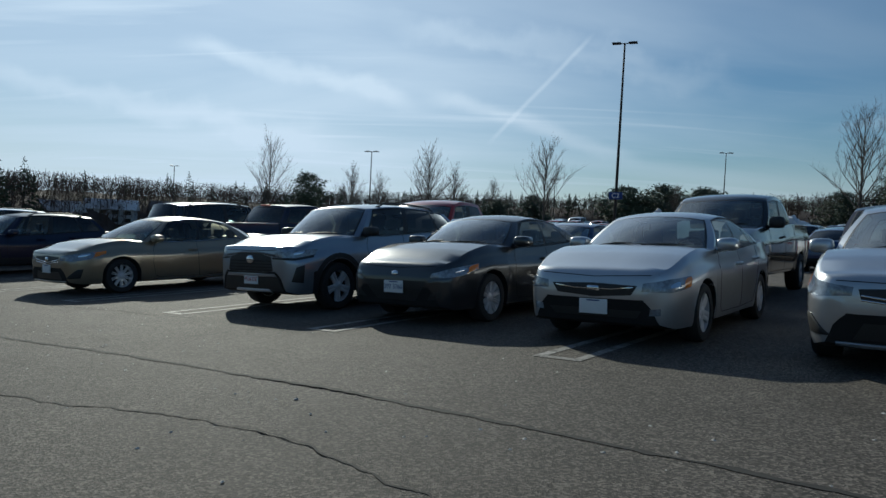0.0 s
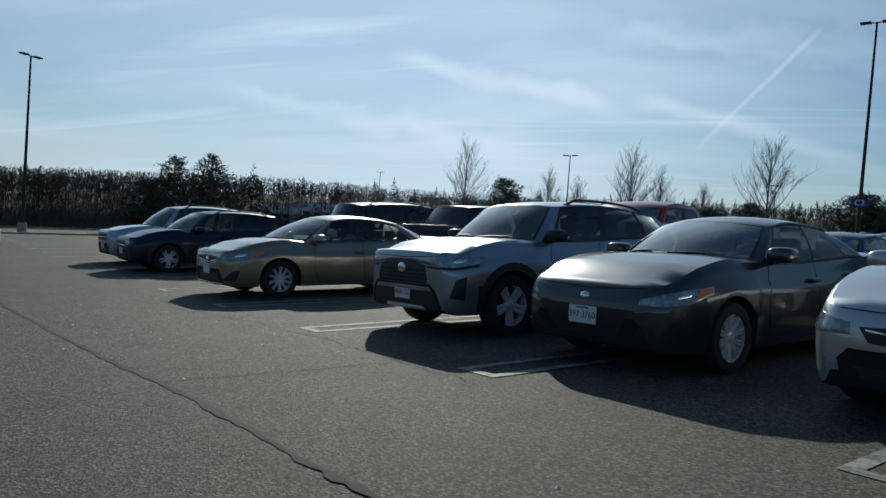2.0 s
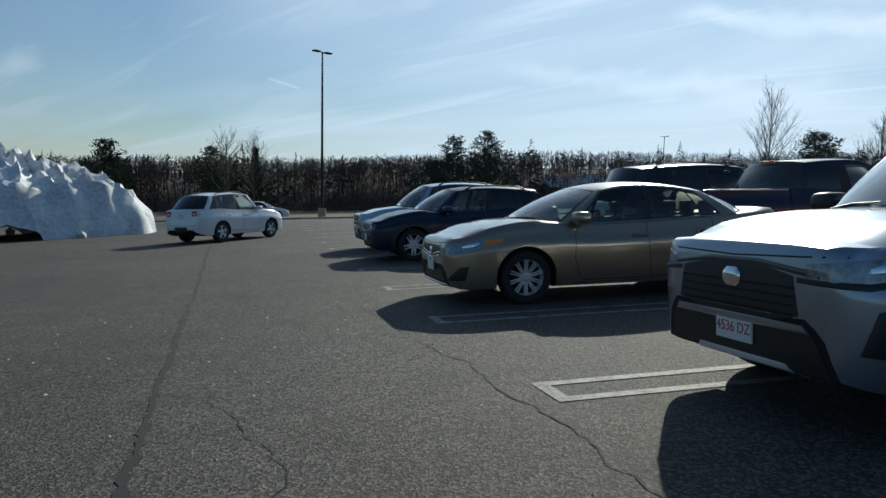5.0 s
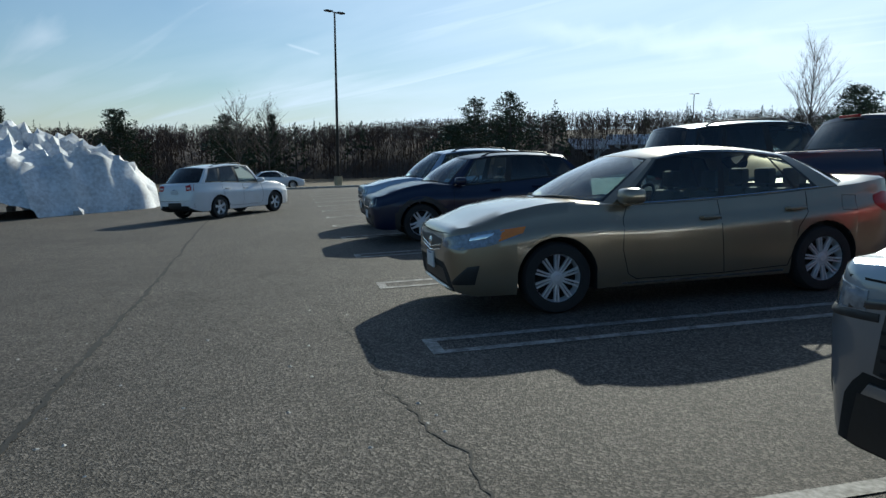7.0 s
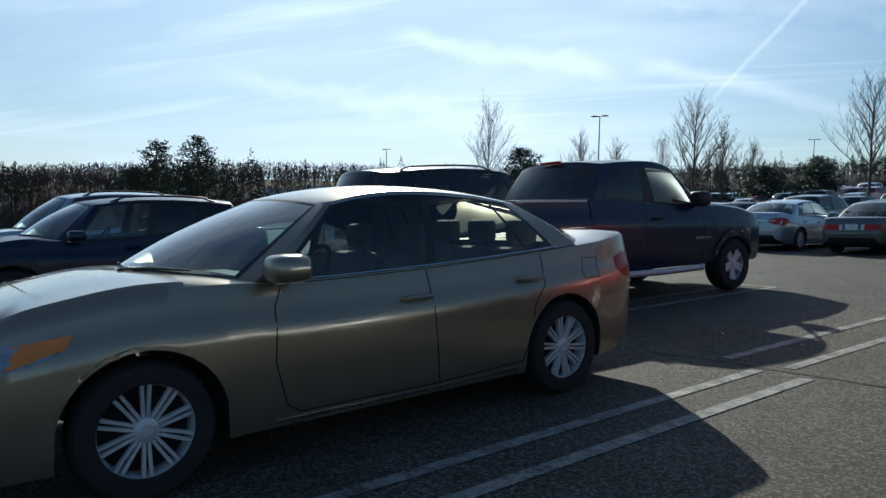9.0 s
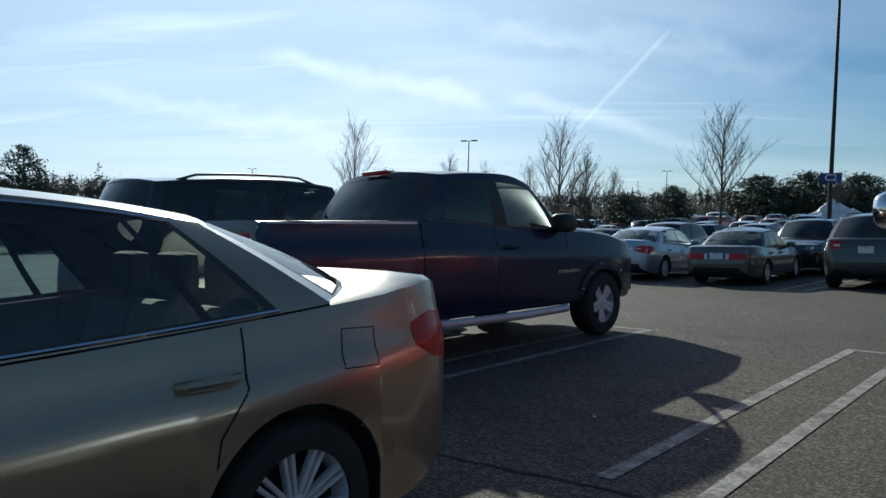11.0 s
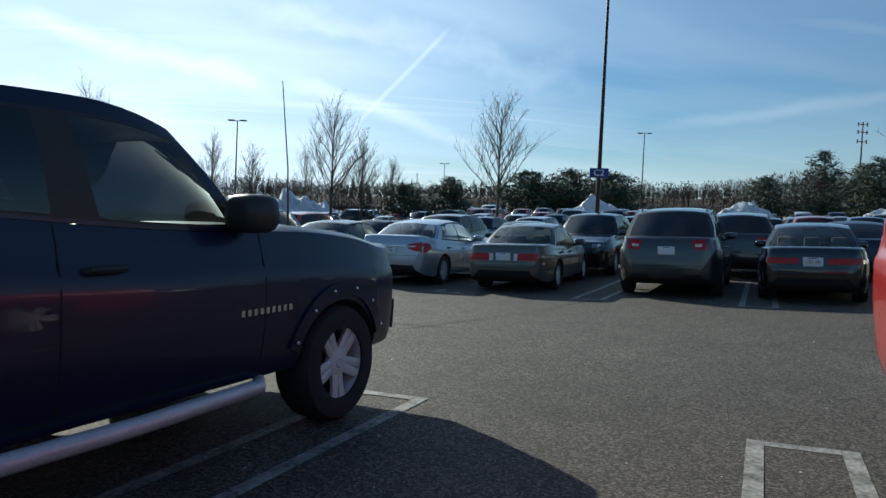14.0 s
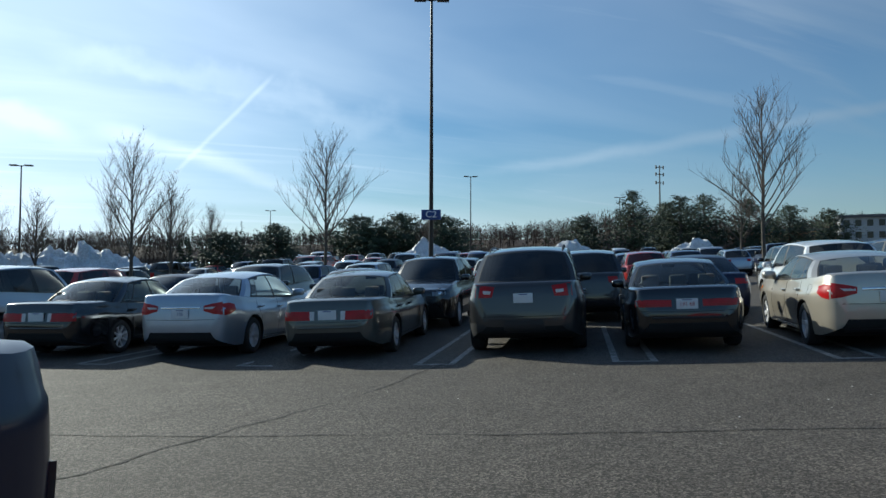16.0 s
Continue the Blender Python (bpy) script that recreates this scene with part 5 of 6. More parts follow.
# third row, tails to the far aisle
old_sedan("sedan_car", "old black sedan with low tail", nose_out(-22.6, 27.2, 2.69), P_BLACK)
camry_body("sedan_car", "silver-blue sedan with red and clear tail lights", nose_out(-20.05, 27.3, 2.775, 2), P_SILVERBLUE, rear="196")
old_sedan("sedan_car", "old grey-green sedan with wide red tail lights", nose_out(-17.35, 27.3, 2.67, 2), P_GREEN, wb=2.67)
crossover("suv_car", "dark grey mid-size suv with a high tail", nose_out(-14.15, 27.45, 2.85), P_TAUPE, L=4.78, W=1.93, H=1.74, wb=2.85, fo=0.95, a0=1.2, r1=4.05, r0=4.6)
old_sedan("sedan_car", "old black sedan with broad red tail lights", nose_out(-11.65, 27.4, 2.715, -2), P_BLACK, rear="191 68", bar=True, wb=2.715)
camry_body("sedan_car", "pale gold sedan with alloy wheels", nose_out(-8.95, 27.1, 2.81, -3), P_BEIGE, L=4.72, W=1.83, H=1.43, wb=2.81, style="five", front=True)

# the white suv that drives past, and the far car by the pole
crossover("suv_car", "white suv driving through the lot near the snow", on_ground(-24.3, 20.3, 108), P_WHITE, L=4.60, W=1.80, H=1.73, wb=2.64, style="five", clad=False, rail_mat=TRIM)



def finish_navy_truck():
    """Chrome step bars, arch lips, third brake light, whip aerial and door lettering of the navy truck."""
    c = TRUCK
    root, X, hw = c["root"], c["X"], c["hw"]
    for sg in (1, -1):
        b = bmesh.new()
        tube(b, [(X(1.62), sg * (hw - 0.12), 0.42), (X(1.75), sg * (hw + 0.01), 0.40), (X(2.6), sg * (hw + 0.03), 0.39), (X(3.75), sg * (hw + 0.01), 0.40), (X(3.9), sg * (hw - 0.12), 0.42)], [0.035, 0.045, 0.045, 0.045, 0.035], 10)
        part("step_bar", b, ALLOY, root, "satin metal tubular step bar")
        for f in (0.94, 4.585):
            pts = [(f + 0.51 * math.sin(a), 0.395 + 0.51 * math.cos(a)) for a in np.linspace(-1.25, 1.25, 13)]
            c["seam"](pts, sg, 0.085, mat=P_NAVY, nm="arch_flare", off=0.035)
            for a in (-1.15, -0.7, -0.25, 0.25, 0.7, 1.15):
                q, nn = c["project"]((f + 0.515 * math.sin(a), 0.395 + 0.515 * math.cos(a)), "side", sg)
                b = bmesh.new()
                bmesh.ops.create_uvsphere(b, u_segments=8, v_segments=5, radius=0.013, matrix=Matrix.Translation(q + nn * 0.036))
                part("flare_bolt", b, CHROME, root, "bright flare bolt")
        # unreadable-size badge: a row of plain bright bars
        for k in range(9):
            f = 1.88 - 0.050 * k
            c["patch"]("door_badge", [(f, 0.815), (f - 0.027, 0.815)], [(f, 0.851), (f - 0.027, 0.851)], "side", sg, CHROME, 0.005, 1, 1, deep=0.002)
    b = bmesh.new()
    q = Vector((X(3.76), 0, 1.925))
    box(b, q.x - 0.03, q.x + 0.02, -0.20, 0.20, q.z - 0.02, q.z + 0.022, 0.008)
    part("brake_light", b, TAIL, root, "red high brake light")
    b = bmesh.new()
    tube(b, [(X(1.25), -hw * 0.80, 1.25), (X(1.25), -hw * 0.80, 1.7), (X(1.30), -hw * 0.80, 2.25)], [0.008, 0.005, 0.003], 5)
    part("aerial", b, TRIM, root)
    c["patch"]("tonneau_edge", [(4.05, 1.375), (5.85, 1.375)], [(4.05, 1.395), (5.85, 1.395)], "side", -1, ALLOY, 0.006, 1, 8, deep=0.003)


finish_navy_truck()


def finish_red_truck():
    c = RED
    root, X, hw = c["root"], c["X"], c["hw"]
    b = bmesh.new()
    x0, x1 = X(c["L"] - 0.14), X(3.90)
    for k in range(6):
        a, e = x0 + (x1 - x0) * k / 6, x0 + (x1 - x0) * (k + 1) / 6 - 0.015
        box(b, a, e, -hw * 0.91, hw * 0.91, 1.40, 1.425, 0.008)
    part("bed_cover", b, TRIM, root, "ribbed black bed cover")
    for sg in (1, -1):
        for f in (0.94, 4.62):
            pts = [(f + 0.51 * math.sin(a), 0.395 + 0.51 * math.cos(a)) for a in np.linspace(-1.25, 1.25, 13)]
            c["seam"](pts, sg, 0.06, mat=P_RED, nm="wheel_arch_lip", off=0.024)
        c["patch"]("fog_lamp", [(0.62, 0.56), (0.78, 0.56)], [(0.62, 0.66), (0.78, 0.66)], "corner", sg, LENS, 0.06)
        q, nn = c["project"]((5.25, 1.22), "side", sg)
        text_mesh("4x4", 0.13, TRIM, root, Matrix.Translation((q.x, q.y + sg * 0.004, q.z)) @ pose(0, 0, 0, 90, 0, 0 if sg < 0 else 180), "bed_lettering", 0.001)


finish_red_truck()
# ---- cars further off ----
FAR_MADE = {}


def far_car(kind, mat, m):
    """A parked car seen from afar: built once for a kind and colour, then copied."""
    key = (kind, mat.name)
    if key in FAR_MADE:
        return copy_thing(FAR_MADE[key], m)
    colour = mat.name.replace("_paint", "").replace("_", " ")
    if kind == "sedan":
        c = make_car("sedan_car", f"{colour} sedan parked in a distant row", m, mat, "far parked cars", detail=0, far=True)
        lo, up = 0.80, 0.92
    elif kind == "suv":
        c = make_car("suv_car", f"{colour} suv parked in a distant row", m, mat, "far parked cars", L=4.6, W=1.84, H=1.70, wb=2.68, fo=0.92, rr=0.35, clear=0.24, hood0=0.94, cowl=1.10, belt0=1.06, belt1=1.15, kind="suv", a0=1.10, a1=1.82, r1=3.95,
                     r0=4.42, dr=0.22, roofw=0.73, blunt=0.03, side_glass=((0.06, 0.38), (0.43, 0.93)), rear_drop=0.09, privacy=True, clad=True, detail=0, far=True)
        lo, up = 0.92, 1.06
    else:
        c = make_car("pickup_truck", f"{colour} pickup parked in a distant row", m, mat, "far parked cars", **PICKUP, detail=0, far=True)
        lo, up = 0.95, 1.25
    pair(c, "taillight", [(0.5, lo), (0.8, lo)], [(0.5, up), (0.8, up)], "rcorner", TAIL)
    k = c["zt"](0.2)
    pair(c, "headlight", [(0.46, k - 0.17), (0.80, k - 0.14)], [(0.46, k - 0.08), (0.80, k - 0.05)], "corner", LENS)
    FAR_MADE[key] = c["root"]
    return c["root"]


def make_far_rows():
    rng = random.Random(11)
    mats = [P_BLACK, P_GREY, P_SILVER, P_WHITE, P_NAVY, P_SILVERBLUE, P_TAUPE, P_RED, P_BLUE, P_BEIGE]
    face_in, face_out = math.degrees(math.atan2(-ROW_U.y, -ROW_U.x)), math.degrees(math.atan2(ROW_U.y, ROW_U.x))
    used = [(-16.9, 34.5), (-13.0, 34.5), (-9.0, 34.5), (-11.0, 34.5)]
    for u, az in ((34.3, face_in), (45.5, face_out), (51.5, face_in), (63.0, face_out), (69.0, face_in), (81.0, face_out), (87.0, face_in)):
        v = -48.0 if u < 60 else -58.0
        while v < 34:
            v += 2.86
            if rng.random() < 0.16 or any(abs(v - a) < 2.2 and abs(u - b) < 3 for a, b in used):
                continue
            x, y = uv(u + rng.uniform(-0.35, 0.35), v + rng.uniform(-0.2, 0.2))
            if math.hypot(x - 10.86, y - 54.85) < 2.6 or any(math.hypot(x - a, y - b) < 2.4 for a, b in ((5.56, 56.65), (-3.9, 58.4), (-2, 65), (23.9, 44.9), (-10.5, 74.8), (-20.3, 67.6), (40, 62), (-14.1, 90.6), (-14.5, 80), (-10, 83), (32, 78), (21, 84), (46, 74))):
                continue
            kind = rng.choice(("sedan", "sedan", "suv", "suv", "suv", "pickup")) if u > 40 else rng.choice(("sedan", "suv"))
            far_car(kind, rng.choice(mats), on_ground(x, y, az + rng.uniform(-1.5, 1.5) + (180 if rng.random() < 0.15 else 0)))
    # beyond the third row, seen between its cars
    far_car("suv", P_BLACK, on_ground(*uv(33.2, -17.0), face_in))
    far_car("suv", P_GREY, on_ground(*uv(34.0, -13.1), face_out))
    far_car("sedan", P_NAVY, on_ground(*uv(34.2, -10.4), face_out))
    far_car("suv", P_WHITE, on_ground(*uv(34.0, -7.6), face_out))
    # third row further along
    for v, kind, mat in ((-25.4, "suv", P_SILVER), (-28.2, "sedan", P_GREY), (-31, "suv", P_BLACK), (-33.9, "sedan", P_WHITE), (-6.1, "suv", P_GREY), (-3.2, "sedan", P_BLUE), (-0.3, "suv", P_WHITE), (2.6, "sedan", P_RED), (5.4, "suv", P_BLACK)):
        far_car(kind, mat, on_ground(*uv(28.7, v), face_out))
    # a white car by the pole at the lot's lower end
    far_car("sedan", P_WHITE, on_ground(-50.5, 38.5, 60))
    # first and second rows further along, to the right of the first aisle
    for v, kind, mat in ((2.8, "suv", P_GREY), (5.6, "sedan", P_BLACK), (8.5, "suv", P_SILVER)):
        far_car(kind, mat, on_ground(*uv(9.8, v), face_in))
    for v, kind, mat in ((-0.6, "suv", P_NAVY), (2.4, "sedan", P_SILVER), (5.2, "suv", P_WHITE), (8.0, "sedan", P_GREY)):
        far_car(kind, mat, on_ground(*uv(15.6, v), face_out))


make_far_rows()

# ---- light poles ----
def make_pole(x, y, base, top, group="light poles", sign="", heads=2, footing=True, sign_z=None, turn=30):
    root = thing("light_pole", "tall dark bronze lot light pole with twin flat lamp heads" if heads > 1 else "tall dark lot light pole with one lamp head", "light pole", pose(x, y, base, 0, 0, turn), group)
    h = top - base
    b = bmesh.new()
    if footing:
        bmesh.ops.create_cone(b, cap_ends=True, segments=20, radius1=0.33, radius2=0.32, depth=0.85)
        for v in b.verts:
            v.co.z += 0.42
        part("footing", b, CONC, root, "yellowed concrete footing")
        b = bmesh.new()
    s = 0.13 if h > 12 else 0.10
    z0 = 0.84 if footing else 0.0
    tube(b, [(0, 0, z0), (0, 0, z0 + 0.03)], [s * 1.9, s * 1.9], 12)
    tube(b, [(0, 0, z0), (0, 0, h * 0.5), (0, 0, h - 0.05)], [s, s * 0.78, s * 0.52], 12)
    part("pole", b, POLE, root)
    for sg in ((1, -1) if heads > 1 else (1,)):
        b = bmesh.new()
        tube(b, [(0, 0, h - 0.12), (sg * 0.35, 0, h - 0.06)], [0.04, 0.035], 8)
        part("bracket", b, POLE, root)
        b = bmesh.new()
        box(b, sg * 0.30, sg * 0.95, -0.2, 0.2, h - 0.12, h, 0.03)
        part("lamp_head", b, POLE, root)
    if sign:
        z = sign_z - base
        b = bmesh.new()
        box(b, -0.52, 0.52, -0.16, -0.13, z - 0.27, z + 0.27, 0.01)
        face = part("sign_panel", b, SIGN_BLUE, root, "blue section sign")
        face.matrix_local = pose(0, 0, 0, 0, 0, -turn - 22)
        text_mesh(sign, 0.50, WHITE_TEXT, face, Matrix.Translation((0, -0.162, z)) @ pose(0, 0, 0, 90, 0, 0), "sign_lettering", 0.004)
    return root


make_pole(10.86, 54.85, ground_z(10.86, 54.85), 16.5, sign="C2", sign_z=4.72, turn=-20)
make_pole(-47.6, 42.6, ground_z(-47.6, 42.6), 11.9, turn=95)
for x, y, top in ((-14.1, 90.6, 11.2), (36.5, 106.0, 15.1), (-61.5, 137.0, 11.5), (70.0, 118.0, 15.0), (16.0, 150.0, 13.5)):
    make_pole(x, y, ground_z(x, y), top, footing=False, turn=-15)


# ---- trees ----
def make_bare_tree(x, y, top, seed, spread=0.32, label="leafless young lot tree with upswept grey branches"):
    """A street tree in winter: tapered trunk, upswept limbs, fine twigs."""
    rng = random.Random(seed)
    base = ground_z(x, y)
    h = top - base
    root = thing("bare_tree", label, "tree", pose(x, y, base, 0, 0, rng.uniform(0, 360)), "bare lot trees")
    limbs, twigs = bmesh.new(), bmesh.new()
    fork = h * rng.uniform(0.24, 0.32)

    def grow(bm, p, d, length, r, level):
        n = 4 if level < 2 else 3
        pts, q, dd = [p.copy()], p.copy(), d.copy()
        for i in range(n):
            dd = (dd + Vector((rng.uniform(-1, 1), rng.uniform(-1, 1), rng.uniform(-0.2, 0.9))) * 0.16).normalized()
            q = q + dd * length / n
            pts.append(q.copy())
        tube(bm, pts, [r * (1 - 0.78 * i / n) for i in range(n + 1)], 6 if level == 0 else (4 if level == 1 else 3), False)
        if level < 3:
            count = (0, 8, 5)[level] if level else 0
            for k in range(count):
                t = rng.uniform(0.25, 0.98)
                i = min(int(t * n), n - 1)
                at = pts[i].lerp(pts[i + 1], t * n - i)
                a = rng.uniform(0, 6.283)
                side = Vector((math.cos(a), math.sin(a), 0.4))
                grow(twigs if level >= 1 else limbs, at, (dd * 0.9 + side * 0.7).normalized(), length * rng.uniform(0.32, 0.5), r * (1 - 0.7 * t) * 0.45 + 0.003, level + 1)

    tube(limbs, [(0, 0, -0.1), (0.02, 0, fork * 0.5), (0, 0.02, fork), (0.03, 0, h * 0.6), (0, 0, h * 0.97)], [0.12, 0.095, 0.085, 0.04, 0.006], 8, False)
    for k in range(26):
        t = k / 25
        z = fork + (h * 0.86 - fork) * t ** 1.1
        a = k * 2.4 + rng.uniform(-0.5, 0.5)
        out = spread * (1.5 - 0.9 * t) * rng.uniform(0.8, 1.25)
        d = Vector((math.cos(a) * out * 1.7, math.sin(a) * out * 1.7, 1)).normalized()
        grow(limbs, Vector((0, 0, z)), d, h * (0.40 - 0.22 * t) * rng.uniform(0.8, 1.1) + 0.2, 0.036 * (1 - 0.7 * t) + 0.010, 1)
    part("trunk", limbs, BARK, root)
    part("crown", twigs, TWIG, root, "fine bare twigs")
    return root


for i, (x, y, top, sp) in enumerate(((5.56, 56.65, 8.6, 0.34), (-3.9, 58.4, 8.0, 0.30), (-2.0, 65.0, 7.0, 0.24), (23.9, 44.9, 10.0, 0.34), (-10.5, 74.8, 6.6, 0.28), (-20.3, 67.6, 9.3, 0.30), (-47.6, 33.8, 4.6, 0.5),
                                     (-60.0, 44.0, 5.5, 0.5), (-14.5, 80.0, 8.0, 0.26), (40.0, 62.0, 9.5, 0.34), (28.0, 100.0, 9.0, 0.3), (2.0, 92.0, 8.0, 0.3), (-8.0, 108.0, 10.0, 0.26))):
    make_bare_tree(x, y, top, 40 + i, sp)


def needle_clump(bm, c, size, rng, count=26):
    for _ in range(count):
        d = Vector((rng.gauss(0, 1), rng.gauss(0, 1), rng.gauss(0, 0.55)))
        p = c + d * size * 0.42
        a = Vector((rng.uniform(-1, 1), rng.uniform(-1, 1), rng.uniform(-0.3, 0.8))).normalized()
        b = a.orthogonal().normalized()
        l = size * rng.uniform(0.22, 0.42)
        bm.faces.new([bm.verts.new(p + a * l), bm.verts.new(p - a * l * 0.3 + b * l * 0.30), bm.verts.new(p - a * l * 0.3 - b * l * 0.30)])


def make_pine(x, y, top, width, seed, pointed=False, base=None):
    rng = random.Random(seed)
    base = ground_z(x, y) if base is None else base
    h = top - base
    root = thing("pine_tree", "dark green pine with an uneven layered crown" if not pointed else "dark slim spruce with drooping layers", "tree", pose(x, y, base), "pines")
    b = bmesh.new()
    tube(b, [(0, 0, -0.2), (0.1, 0, h * 0.5), (0, 0, h * 0.98)], [0.22, 0.15, 0.02], 7, False)
    crown = bmesh.new()
    n = 60
    for k in range(n):
        t = k / (n - 1)
        z = h * (0.10 + 0.87 * t)
        r = width / 2 * ((1.05 - t) if pointed else 1.45 * ((1.03 - t) ** 0.5 * min(1, 0.75 + t))) * rng.uniform(0.4, 1.1)
        a = k * 2.4 + rng.uniform(-0.6, 0.6)
        tip = Vector((math.cos(a) * r, math.sin(a) * r, z + r * (0.12 if not pointed else -0.15)))
        tube(b, [(0, 0, z - r * 0.15), tuple(tip)], [0.05, 0.012], 4, False)
        for s in (0.45, 0.75, 1.0):
            needle_clump(crown, Vector((0, 0, z - r * 0.15)).lerp(tip, s), max(0.5, width * 0.17 * (1.25 - 0.6 * t)), rng, 22)
    part("trunk", b, BARK, root)
    part("crown", crown, NEEDLE, root, smooth=False)


for i, (x, y, top, w, sp) in enumerate(((-51.8, 63.7, 6.6, 4.6, 0), (-46.0, 62.4, 6.9, 4.4, 0), (-31.0, 125.6, 10.6, 9.0, 0), (-80.0, 57.0, 5.8, 3.4, 1), (-68.0, 44.0, 4.8, 4.0, 0), (-62.0, 31.0, 4.6, 4.2, 0), (-76.0, 26.0, 5.2, 3.0, 1),
                                        (-57.0, 66.0, 4.0, 5.0, 0), (6.5, 80.0, 5.8, 4.5, 0), (2.5, 84.0, 5.2, 4.5, 0), (55.0, 95.0, 12.8, 6.0, 0), (61.0, 93.0, 12.2, 6.0, 0), (66.0, 94.0, 12.6, 6.5, 0), (70.0, 90.0, 11.8, 6.0, 0), (75.0, 88.0, 11.0, 6.0, 0), (51.0, 100.0, 9.6, 6.0, 0), (64.0, 99.0, 12.0, 7.0, 0), (80.0, 86.0, 10.4, 6.0, 0), (32.0, 122.0, 11.0, 9.0, 0), (26.0, 124.0, 10.6, 9.0, 0), (38.0, 120.0, 10.6, 9.0, 0))):
    make_pine(x, y, top, w, 300 + i, bool(sp))


# ---- woods round the lot ----
WOOD = [(-180, 160, 3.0), (-110, 160, 3.0), (-75, 150, 5.0), (-52, 150, 4.8), (-45, 140, 4.6), (-36, 135, 5.6), (-27, 150, 4.5), (-18, 160, 4.3), (-4, 165, 3.6), (5, 165, 3.4), (20, 150, 3.1), (33, 125, 3.2), (48, 100, 2.5), (58, 92, 2.0), (67, 88, 1.9), (76, 88, 1.5), (110, 120, 2.0), (180, 160, 3.0)]
wood_dist, wood_el = curve(*[(a, d) for a, d, e in WOOD]), curve(*[(a, e) for a, d, e in WOOD])
WOOD_C = Vector((-2.0, 12.0))


def make_woods():
    rng = random.Random(7)

    def skyline(az):
        d, e = wood_dist(az), wood_el(az)
        return d, 1.4 + d * math.tan(radians(e))

    def rise(az, dd):
        """Height of the wooded slope, as a share of the skyline, dd metres behind its foot."""
        rough = noise.noise(Vector((az * 0.23, 0, 0))) * 0.10 + noise.noise(Vector((az * 0.87, 3, 0))) * 0.05
        return float(np.interp(dd, (5, 9, 18, 50, 140), (0.0, 0.34, 0.62 + rough, 0.80 + rough, 0.3)))

    hill = bmesh.new()
    rings = []
    for k in range(361):
        az = -180 + k
        d, top = skyline(az)
        row = []
        for dd in (5, 7, 9, 13, 18, 32, 50, 140):
            x, y = WOOD_C.x - math.sin(radians(az)) * (d + dd), WOOD_C.y + math.cos(radians(az)) * (d + dd)
            g = ground_z(x, y)
            row.append(hill.verts.new((x, y, g - 0.3 + max(0.4, top - g) * rise(az, dd))))
        rings.append(row)
    for r0, r1 in zip(rings, rings[1:]):
        for j in range(7):
            hill.faces.new((r0[j], r1[j], r1[j + 1], r0[j + 1]))
    tagged(part("wooded_hill", hill, WOOD_FAR, sharp=0), "brown winter woodland floor on low hills", "hill", kind="structure")
    bare, green = bmesh.new(), bmesh.new()
    for _ in range(5200):
        az = rng.uniform(-95, 105)
        d0, top = skyline(az)
        dd = 4 + rng.uniform(0, 1) ** 1.3 * 48
        d = d0 + dd
        x, y = WOOD_C.x - math.sin(radians(az)) * d, WOOD_C.y + math.cos(radians(az)) * d
        g = ground_z(x, y)
        full = max(2.5, top - g)
        z = g - 0.3 + full * rise(az, dd)
        reach = full * (1 + dd / d0 * 0.35)
        h = max(1.4, g + reach * rng.uniform(0.80, 1.04) - z)
        patchy = noise.noise(Vector((az * 0.09, d * 0.03, 5)))
        if rng.random() < (0.20 if patchy > 0.15 else (0.16 if 8 < az < 38 and dd > 22 else 0.035)):
            h = max(2.0, h * rng.uniform(0.85, 1.2)) * (rng.uniform(1.0, 1.35) if dd > 22 else 1)
            w = h * rng.uniform(0.13, 0.24)
            tube(green, [(x, y, z), (x, y, z + h)], [0.10, 0.02], 3, False)
            bare_foot = rng.uniform(0.1, 0.5)
            for i in range(70):
                t = rng.random() ** 0.85
                r = w * (1.06 - t) * rng.uniform(0.25, 1)
                a = rng.uniform(0, 6.283)
                c = Vector((x + math.cos(a) * r, y + math.sin(a) * r, z + h * (bare_foot + (1 - bare_foot) * t)))
                l = h * 0.055 * (1.3 - t)
                o = Vector((rng.uniform(-1, 1), rng.uniform(-1, 1), rng.uniform(-0.5, 0.3))).normalized() * l
                u = Vector((rng.uniform(-0.4, 0.4), rng.uniform(-0.4, 0.4), 1)) * l * 0.8
                green.faces.new([green.verts.new(c + o), green.verts.new(c - o), green.verts.new(c + u)])
        else:
            tube(bare, [(x, y, z), (x + rng.uniform(-0.4, 0.4), y + rng.uniform(-0.4, 0.4), z + h * 0.8)], [0.09, 0.015], 3, False)
            for i in range(46):     # upswept fine twigs, densest in the middle of the crown
                tz = rng.uniform(0.12, 0.90)
                wide = h * 0.26 * math.sqrt(max(0.05, 1 - abs(tz - 0.55) * 1.9)) + 0.3
                c = Vector((x + rng.gauss(0, 0.55) * wide, y + rng.gauss(0, 0.55) * wide, z + h * tz))
                for _k in range(2):
                    o = Vector((rng.uniform(-0.6, 0.6), rng.uniform(-0.6, 0.6), rng.uniform(0.2, 1))) * max(0.35, h * 0.13)
                    s = Vector((o.y, -o.x, 0)).normalized() * 0.05
                    bare.faces.new([bare.verts.new(c + s), bare.verts.new(c - s), bare.verts.new(c + o)])
    tagged(part("bare_woods", bare, TWIG_FAR, smooth=False), "brown leafless woodland beyond the lot", "woods", kind="stuff")
    tagged(part("evergreen_woods", green, NEEDLE, smooth=False), "dark evergreens scattered through bare woods", "woods", kind="stuff")


make_woods()


